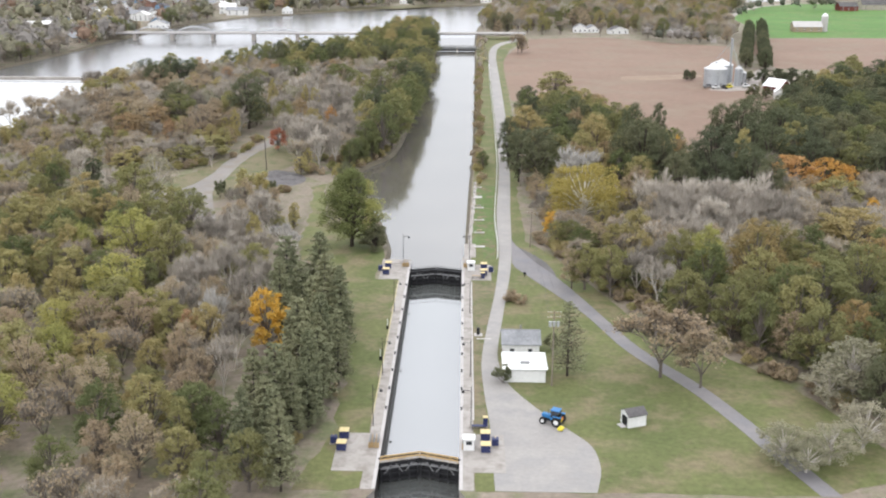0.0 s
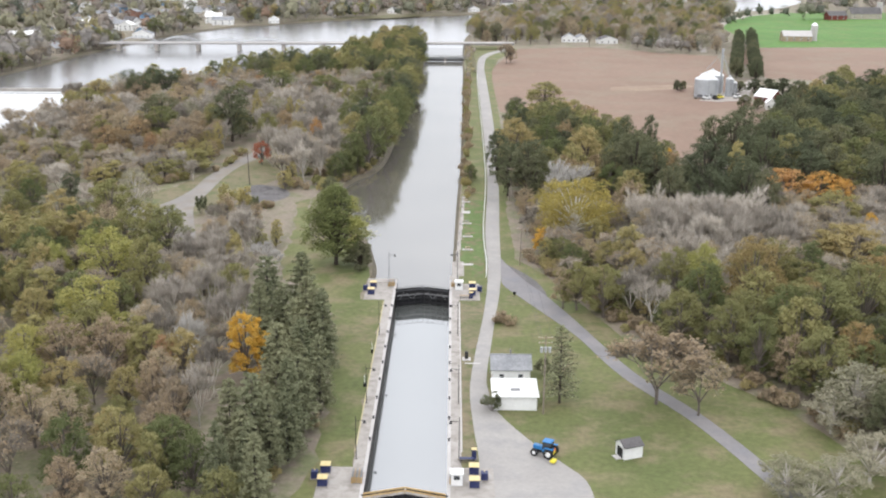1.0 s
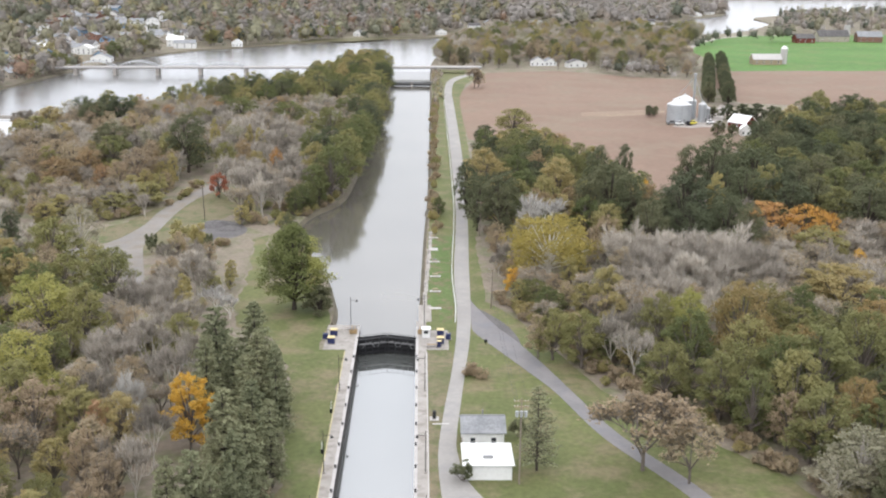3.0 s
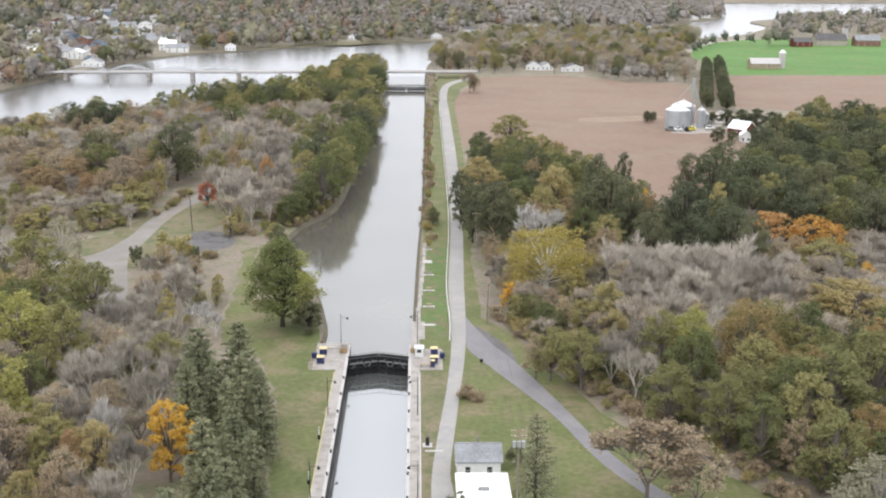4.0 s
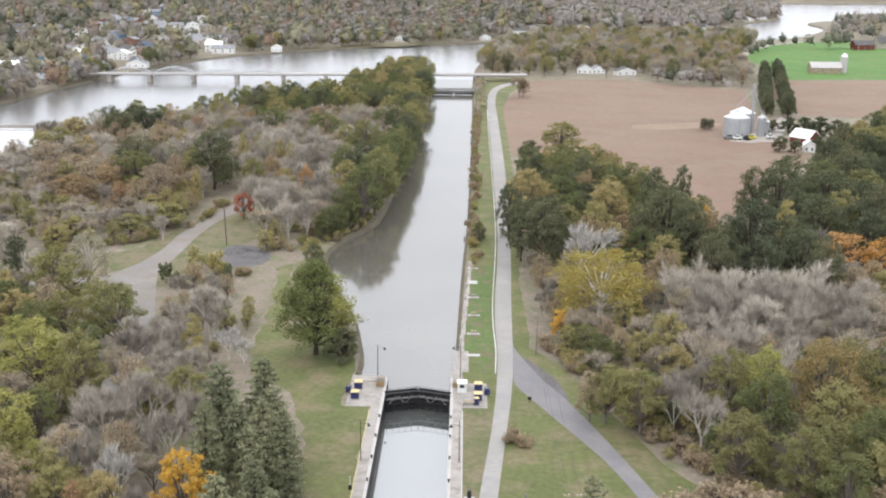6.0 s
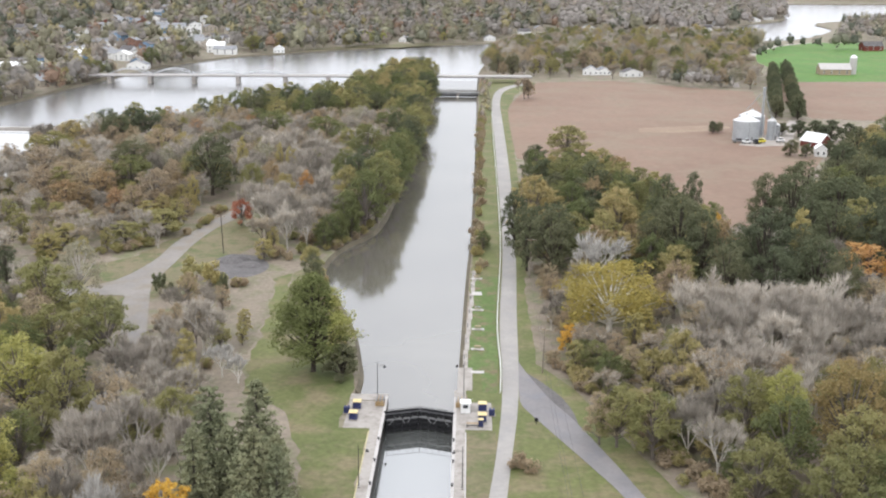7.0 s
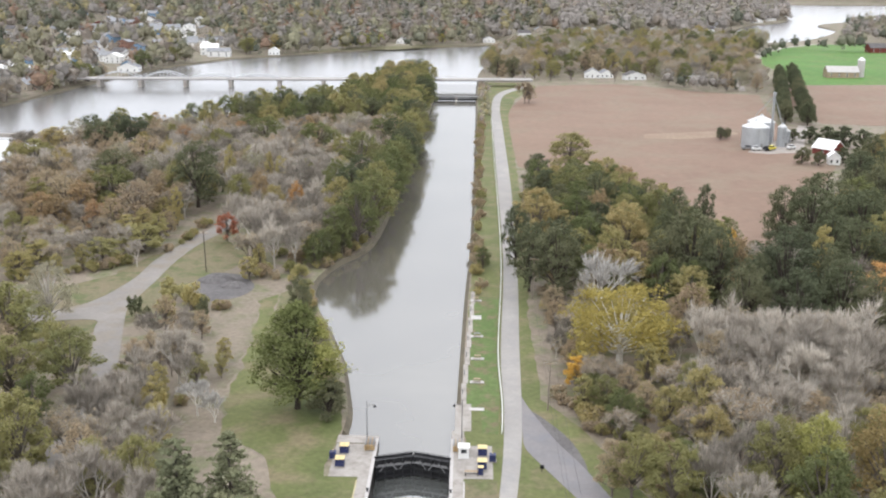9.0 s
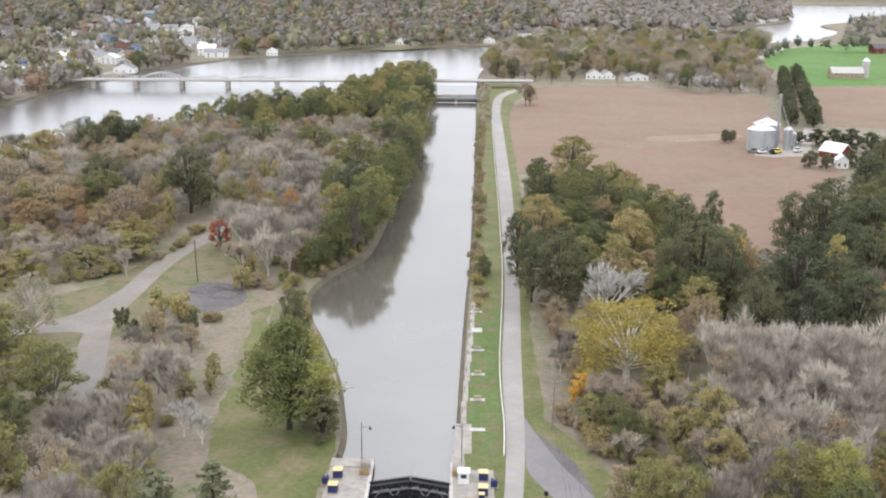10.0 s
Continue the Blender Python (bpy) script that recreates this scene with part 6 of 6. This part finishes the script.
# hedgerows up the farm lane
for ax, ay, bx, by, n in ((184.8, 700.6, 244.5, 932.8, 22), (194.9, 692.1, 259.4, 951.7, 22)):
    for k in range(n):
        plant("cedar", ax + (bx - ax) * k / n, ay + (by - ay) * k / n, 13, 5.0)
# undergrowth at the wood's edges
for ax, ay, bx, by, n in ((29, 303, 48, 246, 44), (49, 245, 80, 192, 44), (-20, 195, -26, 170, 8), (-48, 296, -62, 298, 8), (-84, 412, -78, 450, 12), (-66, 358, -52, 358, 8), (31, 330, 31, 500, 40), (-120, 376, -90, 398, 16), (-19, 305, -31, 350, 14), (-32, 352, -36, 392, 14), (-35, 394, -25, 424, 18)):
    for k in range(n):
        t = random.random()
        x, y = ax + (bx - ax) * t + random.uniform(-1, 3), ay + (by - ay) * t + random.uniform(-1, 3)
        if free(x, y, 0.5) or (x < -14 and y > 300 and not inside(x, y, HOLE)):
            plant(random.choice(("shrub", "shrub_brown", "shrub_brown", "shrub", "shrub_yellow") if n < 40 else ("shrub", "shrub_brown", "shrub_brown")), x, y, random.uniform(1.6, 3.2))
# woods between the field and the river
scatter([(20, 900), (50, 890), (60, 905), (110, 895), (150, 880), (170, 862), (205, 834), (224, 880), (242, 1000), (262, 1100), (300, 1200), (330, 1300), (200, 1335), (100, 1285), (50, 1205), (28, 1115), (12, 985)], 14.0, [("bare", 5), ("bare_leafy", 4), ("brown", 3), ("olive", 4), ("green", 3), ("pale", 1), ("dark", 1)], 12, 19, 1.0)
# low trees along the edge of the east woods
for ax, ay, bx, by, n in ((31, 304, 50, 249, 16), (52, 246, 81, 197, 18)):
    for k in range(n):
        t = (k + random.random()) / n
        plant(random.choice(("brown", "green", "green", "olive", "bare_leafy")), ax + (bx - ax) * t + random.uniform(1, 5), ay + (by - ay) * t + random.uniform(1, 5), random.uniform(6, 10))


# far woods: too many to count, joined by area
ICO = bmesh.new()
bmesh.ops.create_icosphere(ICO, subdivisions=1, radius=1.0)
ICO_V = np.array([v.co[:] for v in ICO.verts])
ICO_F = np.array([[v.index for v in f.verts] for f in ICO.faces])
ICO.free()


def woods(name, spots, kinds, leaves, label):
    """Far trees joined by area: each crown is boughs of small leaf sprays round a dark heart."""
    gg = np.random.default_rng(len(spots))
    mats = list(dict.fromkeys(k for k, _ in kinds))
    names = [k for k, w in kinds for _ in range(w)]
    vs, fs, idx, off = [], [], [], 0
    for x, y, r, h in spots:
        key = names[gg.integers(0, len(names))]
        foot = np.array([x, y, rise(x, y)])
        c, cr, _ = boughs(gg, 8, 3, h, r, h * 0.1)
        v = foot + (0, 0, h * 0.5) + ICO_V * gg.uniform(0.5, 0.72, (len(ICO_V), 1)) * np.array([r, r, h * 0.42])
        vs.append(v)
        fs.append(ICO_F + off)
        off += len(v)
        idx += [mats.index(key)] * len(ICO_F)
        i = gg.integers(0, len(c), leaves)
        d = gg.normal(size=(leaves, 3))
        d[:, 2] += 0.4
        d /= np.linalg.norm(d, axis=1)[:, None]
        q = c[i] + d * (cr[i] * gg.uniform(0.6, 1.7, leaves))[:, None]
        away = (q - (0, 0, h * 0.45)) / (r, r, h * 0.5)
        size = r * min(0.17, 1.9 / math.sqrt(leaves))
        twig = key in ("bare", "thicket")
        v, f = blades(gg, q + foot, size, out=d * 0.5 + away, long=1.5 if twig else 1.0, wide=0.4 if twig else 0.62)
        vs.append(v)
        fs += [f[:, [0, 1, 2]] + off, f[:, [0, 2, 3]] + off]
        off += len(v)
        idx += [mats.index(key)] * (2 * leaves)
    # the far_ crown colours already hold some haze grey
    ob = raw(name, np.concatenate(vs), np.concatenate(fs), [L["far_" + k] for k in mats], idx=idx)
    return tagged(ob, label, "woods", kind="stuff")


def spots_in(poly, step, r0, r1, gap=2.0, seed=1):
    rr = random.Random(seed)
    out = []
    xs, ys = [p[0] for p in poly], [p[1] for p in poly]
    y, row = min(ys), 0
    while y < max(ys):
        x = min(xs) + (row % 2) * step / 2
        while x < max(xs):
            a, b = x + rr.uniform(-0.4, 0.4) * step, y + rr.uniform(-0.4, 0.4) * step
            if abs(a - 9) < (b - 3) * 0.42 + 40 and inside(a, b, poly) and not inside(a, b, HOLE) and not any(abs(a - hx) < hw * 0.75 + 4 and -6 < hy - b < (32 if hy < 1000 else 48) for hx, hy, hw in HOMES) and (b > 1400 or gap is None or free(a, b, gap)):
                r = rr.uniform(r0, r1)
                out.append((a, b, r, r * rr.uniform(2.0, 2.9)))
            x += step
        y += step * 0.87
        row += 1
    return out


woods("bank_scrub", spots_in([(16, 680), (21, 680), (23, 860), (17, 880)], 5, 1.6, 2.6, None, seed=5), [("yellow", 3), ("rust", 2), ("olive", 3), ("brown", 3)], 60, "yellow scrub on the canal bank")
def shore(line, step, r0, r1, seed):
    """Uneven rows of trees along a bank, leaving the houses' river fronts open."""
    rr = random.Random(seed)
    out = []
    for (x0, y0), (x1, y1) in zip(line, line[1:]):
        n = max(1, int(math.hypot(x1 - x0, y1 - y0) / step))
        for k in range(n):
            f = (k + rr.random() * 0.6) / n
            x, y, r = x0 + (x1 - x0) * f - rr.uniform(0, 9), y0 + (y1 - y0) * f + rr.uniform(0, 5), rr.uniform(r0, r1)
            if not any(abs(x - hx) < hw * 0.6 + 4 and -8 < hy - y < 40 for hx, hy, hw in HOMES) and not inside(x, y, HOLE):
                out.append((x, y, r, r * rr.uniform(1.9, 2.5)))
    return out


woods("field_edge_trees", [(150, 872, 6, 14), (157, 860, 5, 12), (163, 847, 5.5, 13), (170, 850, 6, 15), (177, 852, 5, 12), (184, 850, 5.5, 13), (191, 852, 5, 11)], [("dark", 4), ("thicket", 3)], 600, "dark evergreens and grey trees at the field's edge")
for kind, line, step, seed in ((("bare", "bare_leafy", "olive", "brown", "green"), [(-272, 690), (-268, 755), (-267, 778), (-263, 824), (-252, 880), (-243, 927), (-224, 1028)], 8, 21), (("pale", "pale", "lime", "olive"), [(-200, 1090), (-186, 1098), (-115, 1150), (-66, 1208), (-10, 1245)], 13, 22)):
    for x, y, r, h in shore(line, step, 5.0, 8.0, seed):
        plant(random.choice(kind), x, y, h, r)
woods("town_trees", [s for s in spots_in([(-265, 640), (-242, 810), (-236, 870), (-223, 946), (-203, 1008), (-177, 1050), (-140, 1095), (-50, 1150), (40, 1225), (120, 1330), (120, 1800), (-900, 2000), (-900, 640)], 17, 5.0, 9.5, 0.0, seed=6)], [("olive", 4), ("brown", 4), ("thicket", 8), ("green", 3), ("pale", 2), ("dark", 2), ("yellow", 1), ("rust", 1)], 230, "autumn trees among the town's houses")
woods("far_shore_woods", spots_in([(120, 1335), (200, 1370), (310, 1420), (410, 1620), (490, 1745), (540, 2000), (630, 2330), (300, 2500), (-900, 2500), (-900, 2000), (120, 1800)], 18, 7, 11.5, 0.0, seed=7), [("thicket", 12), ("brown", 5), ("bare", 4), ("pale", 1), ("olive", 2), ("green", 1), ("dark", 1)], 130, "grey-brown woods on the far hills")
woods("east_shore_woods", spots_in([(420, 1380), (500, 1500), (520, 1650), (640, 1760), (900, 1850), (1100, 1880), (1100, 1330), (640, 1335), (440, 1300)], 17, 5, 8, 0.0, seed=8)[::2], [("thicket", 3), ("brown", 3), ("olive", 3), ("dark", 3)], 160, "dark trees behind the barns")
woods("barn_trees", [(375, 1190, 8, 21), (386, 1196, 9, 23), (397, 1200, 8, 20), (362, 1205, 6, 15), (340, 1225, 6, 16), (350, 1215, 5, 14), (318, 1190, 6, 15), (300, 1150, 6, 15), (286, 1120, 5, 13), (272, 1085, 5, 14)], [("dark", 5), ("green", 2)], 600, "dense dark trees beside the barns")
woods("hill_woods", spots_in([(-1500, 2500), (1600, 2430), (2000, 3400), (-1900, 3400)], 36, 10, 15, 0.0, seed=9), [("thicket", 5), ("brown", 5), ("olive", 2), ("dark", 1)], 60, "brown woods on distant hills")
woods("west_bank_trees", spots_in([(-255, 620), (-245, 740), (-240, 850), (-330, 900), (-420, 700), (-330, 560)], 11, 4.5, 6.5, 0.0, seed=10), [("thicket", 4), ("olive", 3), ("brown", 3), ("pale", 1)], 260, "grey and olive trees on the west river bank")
